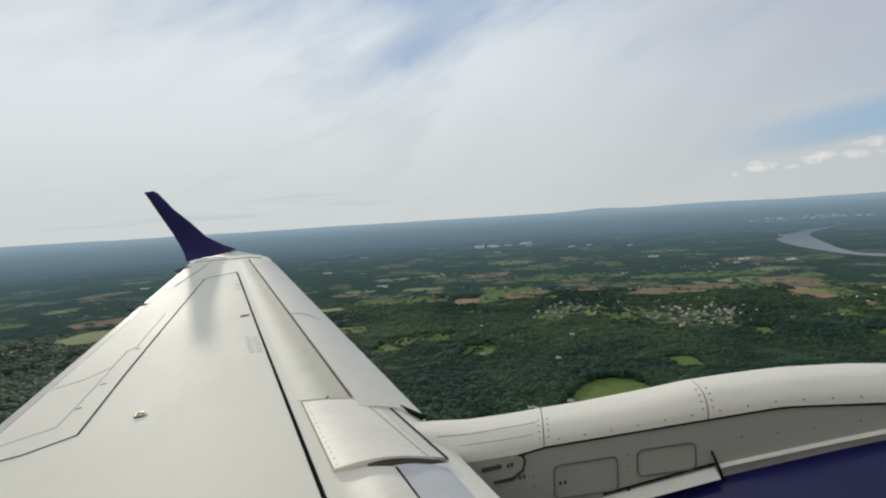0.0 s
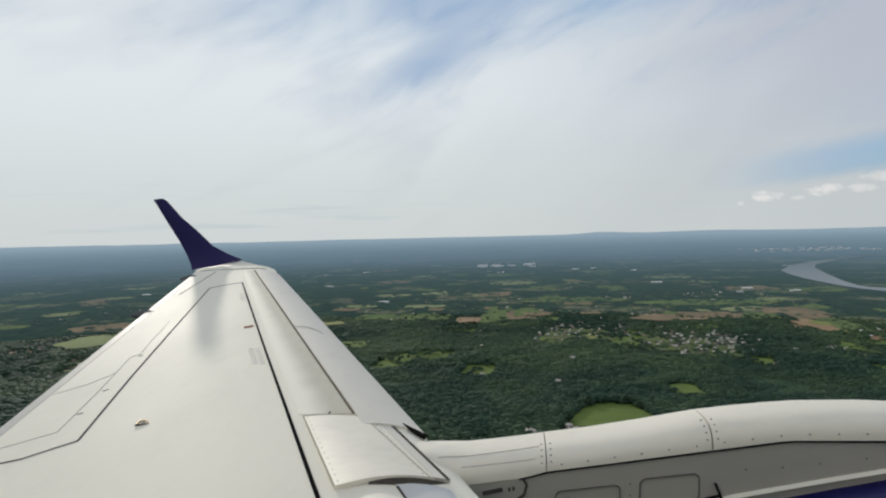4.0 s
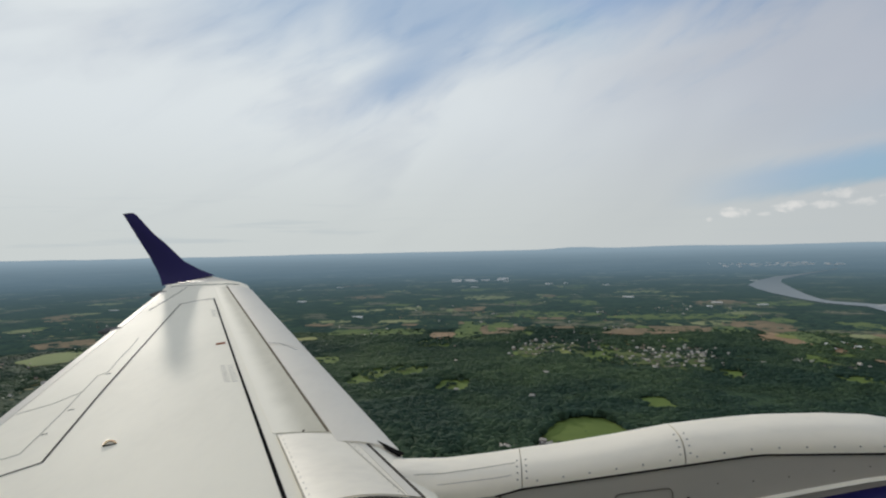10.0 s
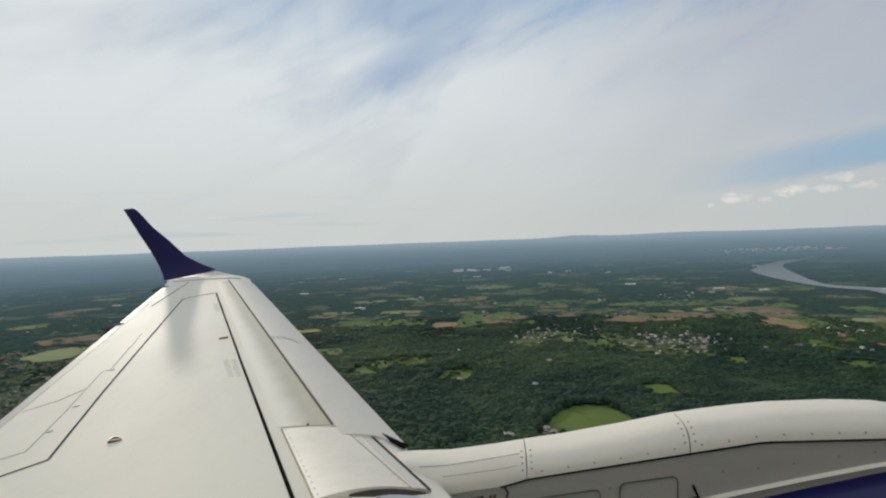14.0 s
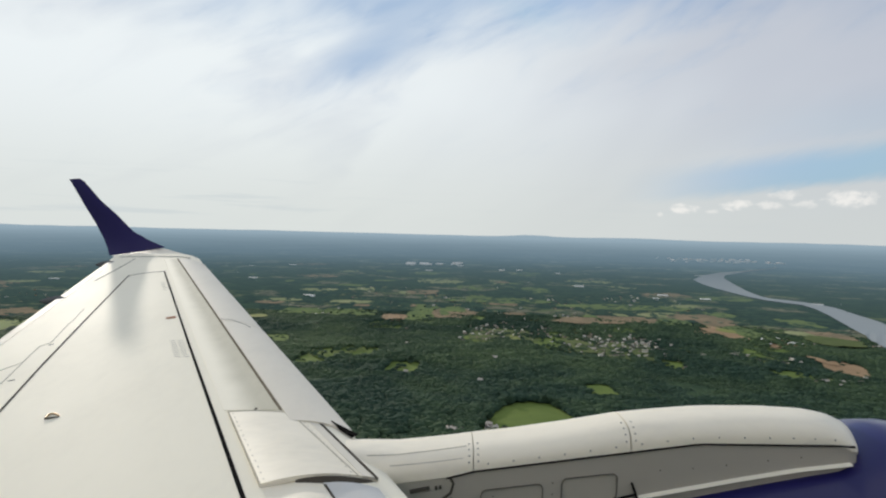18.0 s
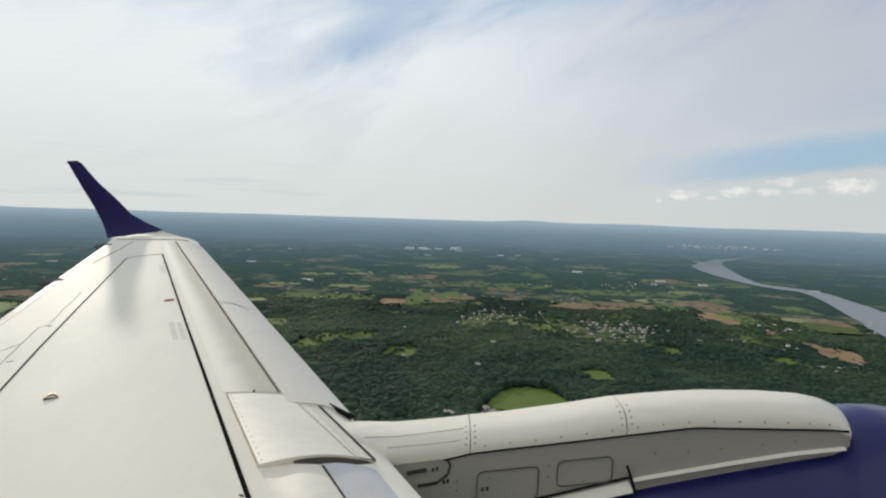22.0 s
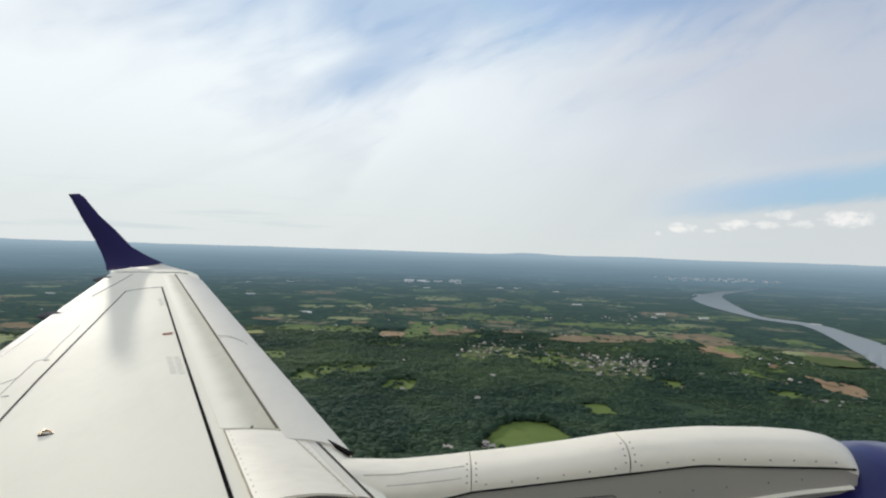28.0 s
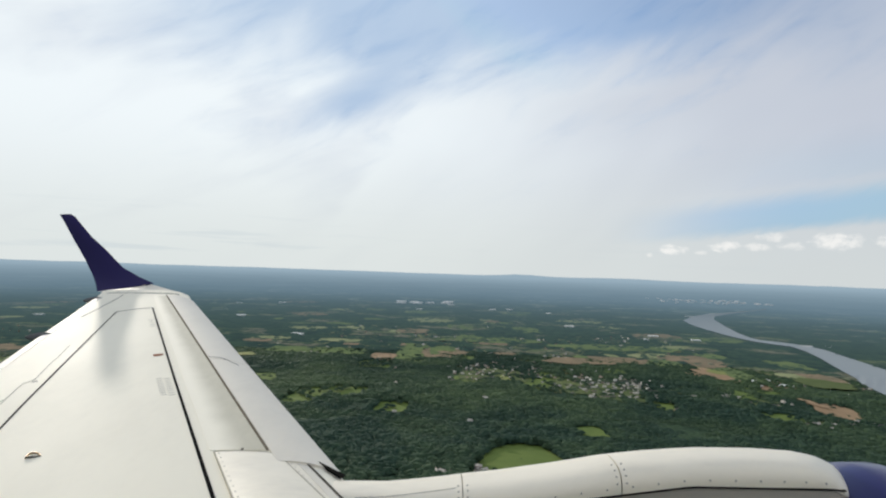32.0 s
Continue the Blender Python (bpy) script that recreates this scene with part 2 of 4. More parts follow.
def island(low, high, rough=0.8, scale=0.25, single=0.10, mottle=0.22):
    """Colour that varies from piece to piece of a joined mesh, and by a patchy grain over the land."""

    def build(n, bsdf):
        geo = n.add("ShaderNodeNewGeometry")
        patch = n.noise(geo.outputs["Position"], 0.004, 4.0)
        grain = n.noise(geo.outputs["Position"], scale, 3.0)
        stand = n.noise(geo.outputs["Position"], 0.0011, 3.0)
        fac = n.math("MULTIPLY_ADD", geo.outputs["Random Per Island"], single, n.math("MULTIPLY_ADD", n.ramp(patch, 0.43, 0.60), 0.50, n.math("MULTIPLY", n.ramp(stand, 0.45, 0.58), 0.45)))
        col = n.mix(fac, low, high)
        col = n.mix(n.ramp(grain, 0.35, 0.7, 0.0, mottle), col, tuple(c * 0.6 for c in low))
        n.link(col, bsdf.inputs["Base Color"])
        bsdf.inputs["Roughness"].default_value, bsdf.inputs["Specular IOR Level"].default_value = rough, 0.04

    return build


def crop(low, high, furrow=0.06):
    """Grass or tilled land with patches and faint rows."""

    def build(n, bsdf):
        at = n.add("ShaderNodeNewGeometry").outputs["Position"]
        rand = n.add("ShaderNodeObjectInfo").outputs["Random"]
        patch = n.noise(at, 0.012, 5.0, 0.65)
        rows = n.noise(n.vec("MULTIPLY", at, (1.0, 0.15, 1.0)), furrow, 3.0)
        fac = n.math("ADD", n.math("MULTIPLY", n.ramp(patch, 0.3, 0.7), 0.5), n.math("MULTIPLY", n.math("ADD", rows, rand), 0.3), clamp=True)
        n.link(n.mix(fac, low, high), bsdf.inputs["Base Color"])
        bsdf.inputs["Roughness"].default_value, bsdf.inputs["Specular IOR Level"].default_value = 0.9, 0.1

    return build


def land(n, bsdf):
    at = n.add("ShaderNodeNewGeometry").outputs["Position"]
    patch = n.noise(at, 0.006, 6.0, 0.6)
    grain = n.noise(at, 0.12, 4.0, 0.6)
    col = n.mix(n.ramp(patch, 0.42, 0.62), (0.032, 0.062, 0.038), (0.055, 0.092, 0.048))
    col = n.mix(n.ramp(grain, 0.4, 0.65, 0.0, 0.6), col, (0.016, 0.030, 0.018))
    n.link(col, bsdf.inputs["Base Color"])
    bsdf.inputs["Roughness"].default_value, bsdf.inputs["Specular IOR Level"].default_value = 0.95, 0.05
    bump(n, bsdf, grain, 0.6, 4.0)


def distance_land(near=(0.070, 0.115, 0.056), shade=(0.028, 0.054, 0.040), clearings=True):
    """The far backdrop: woods and clearings lying flat, with haze painted in as glow."""

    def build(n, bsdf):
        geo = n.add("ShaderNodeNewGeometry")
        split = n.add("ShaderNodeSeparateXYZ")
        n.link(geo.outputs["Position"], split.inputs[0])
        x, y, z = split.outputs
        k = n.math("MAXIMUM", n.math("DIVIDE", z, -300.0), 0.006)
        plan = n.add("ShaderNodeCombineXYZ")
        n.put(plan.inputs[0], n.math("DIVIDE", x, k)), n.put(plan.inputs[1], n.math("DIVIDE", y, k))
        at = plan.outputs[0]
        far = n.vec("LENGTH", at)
        # Painted haze: the share of emission over the land grows with distance.
        haze_share = n.math("SUBTRACT", 1.0, n.math("EXPONENT", n.math("DIVIDE", n.math("SUBTRACT", 1500.0, far), 3300.0)), clamp=True)
        haze_share = n.math("MINIMUM", haze_share, 0.93)
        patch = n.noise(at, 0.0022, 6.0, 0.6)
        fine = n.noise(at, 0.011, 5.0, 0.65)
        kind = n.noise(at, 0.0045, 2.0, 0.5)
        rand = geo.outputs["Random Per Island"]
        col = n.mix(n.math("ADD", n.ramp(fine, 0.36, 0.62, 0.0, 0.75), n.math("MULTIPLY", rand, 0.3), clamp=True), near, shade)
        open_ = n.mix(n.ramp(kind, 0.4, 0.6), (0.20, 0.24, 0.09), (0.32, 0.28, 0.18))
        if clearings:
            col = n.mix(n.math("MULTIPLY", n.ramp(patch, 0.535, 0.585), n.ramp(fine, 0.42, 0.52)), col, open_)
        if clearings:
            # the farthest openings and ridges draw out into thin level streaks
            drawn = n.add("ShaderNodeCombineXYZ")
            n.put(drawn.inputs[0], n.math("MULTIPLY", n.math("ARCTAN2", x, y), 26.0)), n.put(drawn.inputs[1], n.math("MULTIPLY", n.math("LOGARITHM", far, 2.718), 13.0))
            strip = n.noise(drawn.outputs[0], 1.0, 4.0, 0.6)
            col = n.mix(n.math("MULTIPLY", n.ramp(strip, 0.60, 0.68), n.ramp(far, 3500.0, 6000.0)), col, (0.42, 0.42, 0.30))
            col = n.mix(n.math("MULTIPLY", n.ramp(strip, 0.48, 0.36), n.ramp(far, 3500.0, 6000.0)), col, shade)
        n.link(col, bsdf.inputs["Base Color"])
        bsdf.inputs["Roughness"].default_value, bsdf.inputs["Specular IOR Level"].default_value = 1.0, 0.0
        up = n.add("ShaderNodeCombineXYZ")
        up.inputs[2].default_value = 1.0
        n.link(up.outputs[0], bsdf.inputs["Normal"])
        # Haze colour as emission: blue-green nearer, paler at the horizon, uneven by layers.
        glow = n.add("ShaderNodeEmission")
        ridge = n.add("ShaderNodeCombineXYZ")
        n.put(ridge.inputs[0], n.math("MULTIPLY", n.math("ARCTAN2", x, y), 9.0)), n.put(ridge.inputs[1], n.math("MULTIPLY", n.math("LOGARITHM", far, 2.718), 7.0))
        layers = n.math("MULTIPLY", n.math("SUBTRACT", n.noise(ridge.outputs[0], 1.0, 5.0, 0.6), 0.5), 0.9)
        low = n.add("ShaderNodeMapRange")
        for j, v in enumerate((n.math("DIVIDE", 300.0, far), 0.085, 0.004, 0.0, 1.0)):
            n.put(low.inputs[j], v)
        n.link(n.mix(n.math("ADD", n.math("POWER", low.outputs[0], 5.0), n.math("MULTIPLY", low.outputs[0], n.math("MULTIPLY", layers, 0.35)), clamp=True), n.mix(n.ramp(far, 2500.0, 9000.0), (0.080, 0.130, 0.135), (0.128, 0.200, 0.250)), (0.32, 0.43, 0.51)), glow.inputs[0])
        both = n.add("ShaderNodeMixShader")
        n.put(both.inputs[0], haze_share)
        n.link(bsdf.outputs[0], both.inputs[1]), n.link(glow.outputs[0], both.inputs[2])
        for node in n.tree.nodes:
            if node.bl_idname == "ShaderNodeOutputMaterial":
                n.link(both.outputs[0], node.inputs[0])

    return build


def water(n, bsdf):
    at = n.add("ShaderNodeNewGeometry").outputs["Position"]
    ripple = n.noise(at, 0.15, 4.0)
    n.link(n.mix(n.noise(at, 0.01, 3.0), (0.15, 0.175, 0.168), (0.21, 0.23, 0.22)), bsdf.inputs["Base Color"])
    bsdf.inputs["Roughness"].default_value = 0.28
    bump(n, bsdf, ripple, 0.15, 0.5)


M = {
    "white": material("white_wing_paint", paint((0.875, 0.83, 0.695), 0.6, 0.11, (0.50, 0.47, 0.40), (1, 0.35, 1), gloss=0.02)),
    "slat": material("pale_grey_slat_paint", paint((0.73, 0.685, 0.59), 0.45, 0.2, (0.45, 0.43, 0.38), (1, 0.4, 1), gloss=0.12)),
    "dull": material("stained_grey_skin", stained()),
    "fairing": material("cream_fairing_paint", paint((0.84, 0.78, 0.645), 0.45, 0.26, (0.40, 0.37, 0.31), (0.5, 1, 1))),
    # The pylon flank's shade is put into this darker grey; the grime is separate.
    "pylon": material("shaded_pylon_paint", paint((0.43, 0.40, 0.345), 0.45, 0.34, (0.34, 0.32, 0.28), (0.4, 1, 1))),
    "blue": material("dark_blue_paint", paint((0.013, 0.012, 0.088), 0.3, 0.08, (0.02, 0.02, 0.05), coat=0.35, gloss=0.3)),
    "winglet": material("dark_purple_blue_paint", paint((0.014, 0.010, 0.075), 0.5, 0.1, (0.015, 0.012, 0.03), gloss=0.15)),
    "slat_gap": material("brown_soiled_gap", plain((0.19, 0.165, 0.125), 0.7)),
    # Grey that stands for the shading on the rounded trailing edge.
    "edge": material("grey_edge_shading", paint((0.56, 0.54, 0.48), 0.55, 0.5, (0.36, 0.35, 0.32), (1, 0.4, 1), gloss=0.05)),
    "polished": material("blue_grey_polished_skin", paint((0.60, 0.60, 0.585), 0.45, 0.4, (0.44, 0.42, 0.37), (1, 0.4, 1), gloss=0.08)),
    "seal": material("black_rubber_seal", plain((0.018, 0.017, 0.016), 0.55)),
    "gap": material("brown_grey_gap", plain((0.09, 0.08, 0.065), 0.7)),
    "joint": material("dark_grey_joint", plain((0.10, 0.092, 0.078), 0.7)),
    "line": material("grey_panel_joint", plain((0.16, 0.15, 0.13), 0.7)),
    "mark": material("grey_stencil_paint", plain((0.46, 0.44, 0.39), 0.6)),
    "seam": material("tan_filled_seam", plain((0.50, 0.46, 0.37), 0.7)),
    "faint": material("worn_grey_seam", plain((0.52, 0.50, 0.43), 0.7, 0, 0.12, 6.0)),
    "grey": material("grey_weathered_metal", plain((0.16, 0.16, 0.16), 0.6)),
    "rust": material("red_brown_mark", plain((0.33, 0.12, 0.05), 0.6)),
    "bronze": material("bronze_ring", plain((0.28, 0.17, 0.06), 0.45, 0.6)),
    "rivet": material("dark_rivet", plain((0.20, 0.19, 0.17), 0.5, 0.3)),
    "chrome": material("bare_metal_lip", plain((0.70, 0.70, 0.68), 0.22, 1.0, 0.05)),
    "land": material("woodland_floor", land),
    "distance": material("far_country_painted_haze", distance_land()),
    # Far copies of the field colours, with distance haze painted in as emission.
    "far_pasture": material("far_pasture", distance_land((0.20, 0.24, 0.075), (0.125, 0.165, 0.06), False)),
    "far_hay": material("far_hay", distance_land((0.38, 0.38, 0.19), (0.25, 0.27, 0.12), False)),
    "far_bare": material("hazed_soil", distance_land((0.36, 0.25, 0.15), (0.22, 0.165, 0.10), False)),
    "water": material("river_water", water),
    "woods": material("summer_leaves", island((0.024, 0.050, 0.036), (0.074, 0.112, 0.054), scale=0.035, single=0.25, mottle=0.42)),
    "pasture": material("pasture_grass", crop((0.078, 0.122, 0.030), (0.140, 0.190, 0.046))),
    "lawn": material("village_lawns", crop((0.060, 0.090, 0.030), (0.12, 0.145, 0.050))),
    "yards": material("yard_grass", island((0.075, 0.105, 0.035), (0.22, 0.20, 0.085), 0.9, 0.05, 0.75)),
    # Distant yards, again with the haze painted into the material.
    "far_yards": material("hazed_yard_grass", distance_land((0.34, 0.32, 0.15), (0.09, 0.125, 0.05), False)),
    "hay": material("mown_hay", crop((0.17, 0.20, 0.06), (0.27, 0.27, 0.10))),
    "bare": material("bare_soil", crop((0.22, 0.14, 0.08), (0.33, 0.235, 0.14))),
    "street": material("pale_asphalt", plain((0.22, 0.21, 0.20), 0.9, 0, 0.15, 0.05)),
    "wall": material("house_wall", plain((0.62, 0.60, 0.55), 0.8, 0, 0.2, 0.02)),
    "roof": material("grey_shingle", plain((0.20, 0.18, 0.165), 0.9, 0, 0.35, 0.03)),
    "white_roof": material("pale_flat_roof", plain((0.86, 0.85, 0.82), 0.7, 0, 0.08, 0.05)),
    "trunk": material("bark", plain((0.10, 0.075, 0.05), 0.9)),
    "glass": material("dark_window_glass", plain((0.03, 0.035, 0.04), 0.1)),
}


# ---- helpers for shapes ----
def mesh(name, verts, faces, mat, smooth=False):
    me = bpy.data.meshes.new(name)
    me.from_pydata([tuple(v) for v in verts], [], faces)
    me.materials.append(mat)
    me.update()
    if smooth:
        me.polygons.foreach_set("use_smooth", [True] * len(me.polygons))
        me.set_sharp_from_angle(angle=radians(38))
    return me


def solid(name, verts, faces, mat, parent=None, label="", smooth=False):
    """One mesh object under a thing or a part."""
    ob = new(name, mesh(name, verts, faces, mat, smooth))
    ob.parent = parent
    return tagged(ob, label) if label else ob


def part(name, bm, mat, parent, label="", smooth=False):
    bmesh.ops.recalc_face_normals(bm, faces=bm.faces)
    me = bpy.data.meshes.new(name)
    bm.to_mesh(me)
    bm.free()
    me.materials.append(mat)
    if smooth:
        me.polygons.foreach_set("use_smooth", [True] * len(me.polygons))
    ob = new(name, me)
    ob.parent = parent
    return tagged(ob, label) if label else ob


def loft(rings, close=True, caps=True):
    """Verts and faces of a skin over rings of points, all of one length."""
    verts, faces, k = [p for ring in rings for p in ring], [], len(rings[0])
    for a in range(len(rings) - 1):
        for b in range(k if close else k - 1):
            c = (b + 1) % k
            faces.append((a * k + b, a * k + c, (a + 1) * k + c, (a + 1) * k + b))
    if caps and close:
        faces += [tuple(range(k - 1, -1, -1)), tuple((len(rings) - 1) * k + b for b in range(k))]
    return verts, faces


def lerp(table, at):
    """Straight interpolation in rows of (key, value...)."""
    keys = [row[0] for row in table]
    return [float(np.interp(at, keys, [row[n] for row in table])) for n in range(1, len(table[0]))]

# ---- the aircraft: one thing, its wing, engine and body are parts ----
def le(y):
    """The wing's leading edge."""
    return -0.48 - 0.556 * (y - 4.1)


def te(y):
    return -4.44 - 0.275 * (y - 6.3)


def skin(x, y):
    """Height of the wing's upper skin."""
    front = min(max((le(y) - x) / 0.42, 0.0), 1.0)
    back = min(max((x - te(y)) / 0.9, 0.0), 1.0)
    tip = max(y - 10.3, 0.0)
    return -1.916 + 0.0535 * x + 0.1347 * y - 0.10 * (1 - front) ** 2.4 - 0.016 * (1 - back) ** 2 + 0.10 * tip * tip


def section(y, fore=0.0, aft=1.0, lift=0.0, count=14, deep=0.11):
    """A closed ring round the wing at y, between two shares of the chord."""
    a, b = le(y), te(y)
    chord = a - b
    shares = [fore + (aft - fore) * (1 - math.cos(math.pi * k / count)) / 2 for k in range(count + 1)]
    top = [(a - s * chord, y, skin(a - s * chord, y) + lift) for s in shares]
    low = []
    for s in reversed(shares[1:-1]):
        x = a - s * chord
        low.append((x, y, skin(x, y) - 0.02 - deep * chord * (s**0.5) * (1 - s) * 1.6))
    return top + low


airliner = new("airliner")
airliner.matrix_basis = LEVEL
tagged(airliner, "white twin-jet airliner in flight with dark blue winglet and engine", "airplane")

SPAN = [-0.9, 0.0, 1.5, 2.5, 3.2, 4.0, 5.0, 6.0, 7.0, 8.0, 9.0, 9.8, 10.3, 10.6, 10.85]
wing = solid("wing", *loft([section(y) for y in SPAN]), M["white"], airliner, "white painted swept wing with fine panel joints", True)


def ribbon(name, line, width, mat, lift=0.004, parent=wing, label="", steps=10, thick=0.0):
    """A flat strip that follows the wing's skin along a line of (x, y)."""
    pts = []
    for (xa, ya), (xb, yb) in zip(line, line[1:]):
        pts += [(xa + (xb - xa) * k / steps, ya + (yb - ya) * k / steps) for k in range(steps)]
    pts.append(line[-1])
    rings = []
    for k, (x, y) in enumerate(pts):
        (xa, ya), (xb, yb) = pts[max(k - 1, 0)], pts[min(k + 1, len(pts) - 1)]
        d = Vector((yb - ya, xa - xb)).normalized() * (width(y) if callable(width) else width) / 2
        l, r = (x + d.x, y + d.y), (x - d.x, y - d.y)
        rings.append([(*l, skin(*l) - 0.01), (*l, skin(*l) + lift), (*r, skin(*r) + lift), (*r, skin(*r) - 0.01)])
    return solid(name, *loft(rings), mat, parent, label)


def slat_line(y):
    return -1.13 - 0.553 * (y - 4.48)


def slab(name, left, right, y0, y1, lift, mat, label, count=24, across=8, edge=0.02, parent=wing):
    """A skin panel between two lines x(y), with thickness, lying on the wing."""
    rings = []
    for k in range(count + 1):
        y = y0 + (y1 - y0) * k / count
        xs = [left(y) + (right(y) - left(y)) * j / across for j in range(across + 1)]
        rings.append([(x, y, skin(x, y) + lift) for x in xs] + [(x, y, skin(x, y) - edge) for x in reversed(xs)])
    return solid(name, *loft(rings), mat, parent, label, True)


# stained skin behind the slat, the slat itself and the dark gap between them
slab("leading_edge_panel", lambda y: slat_line(y) - 0.56 + 0.031 * y, lambda y: slat_line(y) - 0.021, 4.50, 10.45, 0.004, M["dull"], "stained grey-beige skin behind the slat")
slab("slat_gap", lambda y: slat_line(y) - 0.021, slat_line, 4.5, 10.5, 0.006, M["slat_gap"], "brown gap behind the slat")
for a, b in ((4.30, 6.74), (6.76, 10.45)):
    slab("slat", slat_line, lambda y: le(y) + 0.01, a, b, 0.016, M["slat"], "pale grey leading edge slat", across=12, edge=0.03)
ribbon("slit_seal", [(-4.235, 9.49), (-2.47, 6.08), (-0.96, 3.19), (-0.50, 2.31)], lambda y: 0.019 + 0.006 * max(0.0, 6.5 - y) / 3, M["seal"], 0.005, label="black seal along the wing box")
ribbon("spar_joint", [(-4.63, 9.21), (-3.94, 6.92), (-3.49, 5.45), (-3.07, 4.15)], 0.013, M["joint"], 0.005, label="dark joint along the rear spar")
ribbon("spar_joint", [(-3.07, 4.15), (-3.30, 3.9), (-3.62, 3.75)], 0.016, M["line"])
ribbon("cross_joint", [(-4.63, 9.21), (-4.40, 9.42), (-4.23, 9.49)], 0.012, M["line"])
ribbon("aileron_joint", [(-5.20, 10.55), (-5.05, 9.6), (-4.95, 8.9)], 0.012, M["line"])
ribbon("flap_joint", [(-4.22, 7.36), (-4.05, 6.85), (-4.03, 6.75), (-3.81, 6.08), (-3.86, 6.0), (-3.56, 5.05), (-3.35, 4.3)], 0.006, M["faint"], 0.0025)
ribbon("flap_joint", [(-3.35, 4.30), (-3.60, 4.08), (-4.05, 3.96)], 0.005, M["faint"], 0.0025)
# Painted shading: a grey ribbon where the trailing edge rounds off.
ribbon("trailing_edge_strip", [(te(y) + 0.05, y) for y in (2.5, 4.5, 6.5, 8.5, 10.4)], 0.09, M["edge"], 0.003, label="grey worn strip along the trailing edge")
ribbon("slat_joint", [(-2.42, 6.82), (-2.28, 6.80), (-2.03, 6.61)], 0.007, M["line"], 0.018)
ribbon("cross_seam", [(-3.99, 5.08), (-3.81, 5.275), (-3.716, 5.548)], 0.006, M["faint"], 0.0025)
for x, y in ((-3.54, 5.10), (-3.42, 4.61), (-3.79, 6.02)):
    ribbon("hinge_mark", [(x, y), (x + 0.035, y + 0.03)], 0.012, M["line"], 0.003, steps=1)
for k in range(13):
    y = 2.42 + 0.065 * k
    ribbon("seal_tab", [(-0.52 - 0.526 * (y - 2.31), y), (-0.545 - 0.526 * (y - 2.31), y + 0.012)], 0.008, M["line"], 0.007, steps=1)
ribbon("red_mark", [(-3.06, 6.92), (-2.97, 6.96)], 0.06, M["rust"], 0.006, label="small red-brown mark")
for x0, y0, cols, rows, gap in ((-3.92, 8.68, 2, 5, 0.095), (-2.665, 6.12, 2, 9, 0.058)):
    for c in range(cols):
        for r in range(rows):
            x, y = x0 + 0.075 * c + 0.53 * gap * r, y0 - gap * r
            ribbon("stencil", [(x, y), (x + 0.05, y + 0.012)], gap * 0.16, M["mark"], 0.0015, steps=1)


def lifting_ring(x, y):
    """A half-round eyelet let into the skin: a bronze arch, a dark bar across its foot, a pale cup inside."""
    z = skin(x, y) + 0.004

    def tube(name, line, r, mat, label=""):
        rings = []
        for k, p in enumerate(line):
            d = (line[min(k + 1, len(line) - 1)] - line[max(k - 1, 0)]).normalized()
            side = d.cross(Vector((0, 0, 1))).normalized()
            rings.append([tuple(p + side * r * math.cos(u) + Vector((0, 0, 1)) * r * math.sin(u)) for u in (0, 1.05, 2.1, 3.14, 4.19, 5.24)])
        solid(name, *loft(rings), mat, wing, label, True)

    across, deep = Vector((0.85, 0.53, 0)), Vector((-0.53, 0.85, 0))
    foot = Vector((x, y, z))
    tube("eyelet", [foot + across * 0.040 * math.cos(a) + deep * 0.070 * math.sin(a) + Vector((0, 0, 0.010 * math.sin(a))) for a in np.linspace(0, math.pi, 17)], 0.0075, M["bronze"], "bronze half ring let into the wing")
    tube("eyelet_bar", [foot + across * (0.023 * k - 0.05) for k in range(5)], 0.007, M["gap"])
    bm = bmesh.new()
    bmesh.ops.create_cone(bm, cap_ends=True, segments=16, radius1=0.022, radius2=0.012, depth=0.012, matrix=Matrix.Translation(foot + deep * 0.035))
    part("eyelet_cup", bm, M["white"], wing)


lifting_ring(-2.73, 4.39)
ribbon("latch", [(-1.335, 4.485), (-1.335, 4.53)], 0.014, M["gap"], 0.008, label="small dark latch beside the pylon fairing", steps=1)
ribbon("latch_foot", [(-1.375, 4.478), (-1.29, 4.474)], 0.016, M["gap"], 0.007, steps=1)

# flap track fairings that stick out behind the trailing edge
for y, long in ((7.95, 0.30), (10.35, 0.26)):
    rings = []
    for k in range(9):
        s = k / 8
        x = te(y) + 0.16 - s * (0.16 + long * 0.75)
        r = 0.05 * math.sin(math.pi * (0.12 + 0.86 * s)) + 0.004
        rings.append([(x, y + r * math.cos(a), -1.916 + 0.0535 * x + 0.1347 * y - 0.055 + 1.2 * r * math.sin(a)) for a in np.linspace(0, 2 * math.pi, 10, endpoint=False)])
    solid("flap_track_fairing", *loft(rings), M["grey"], airliner, "slim dark flap track fairing", True)


# the winglet and the fairing that blends it into the wing
def lens(lead, trail, thick, count=8):
    """A thin lens-shaped ring between a leading and a trailing point, thick across the span."""
    lead, trail = Vector(lead), Vector(trail)
    side = Vector((0, thick, thick * 0.35))
    ring = []
    for sign in (1, -1):
        for k in range(count):
            s = k / count if sign == 1 else 1 - k / count
            ring.append(tuple(lead.lerp(trail, s) + side * sign * 0.5 * (math.sin(math.pi * s**0.65))))
    return ring


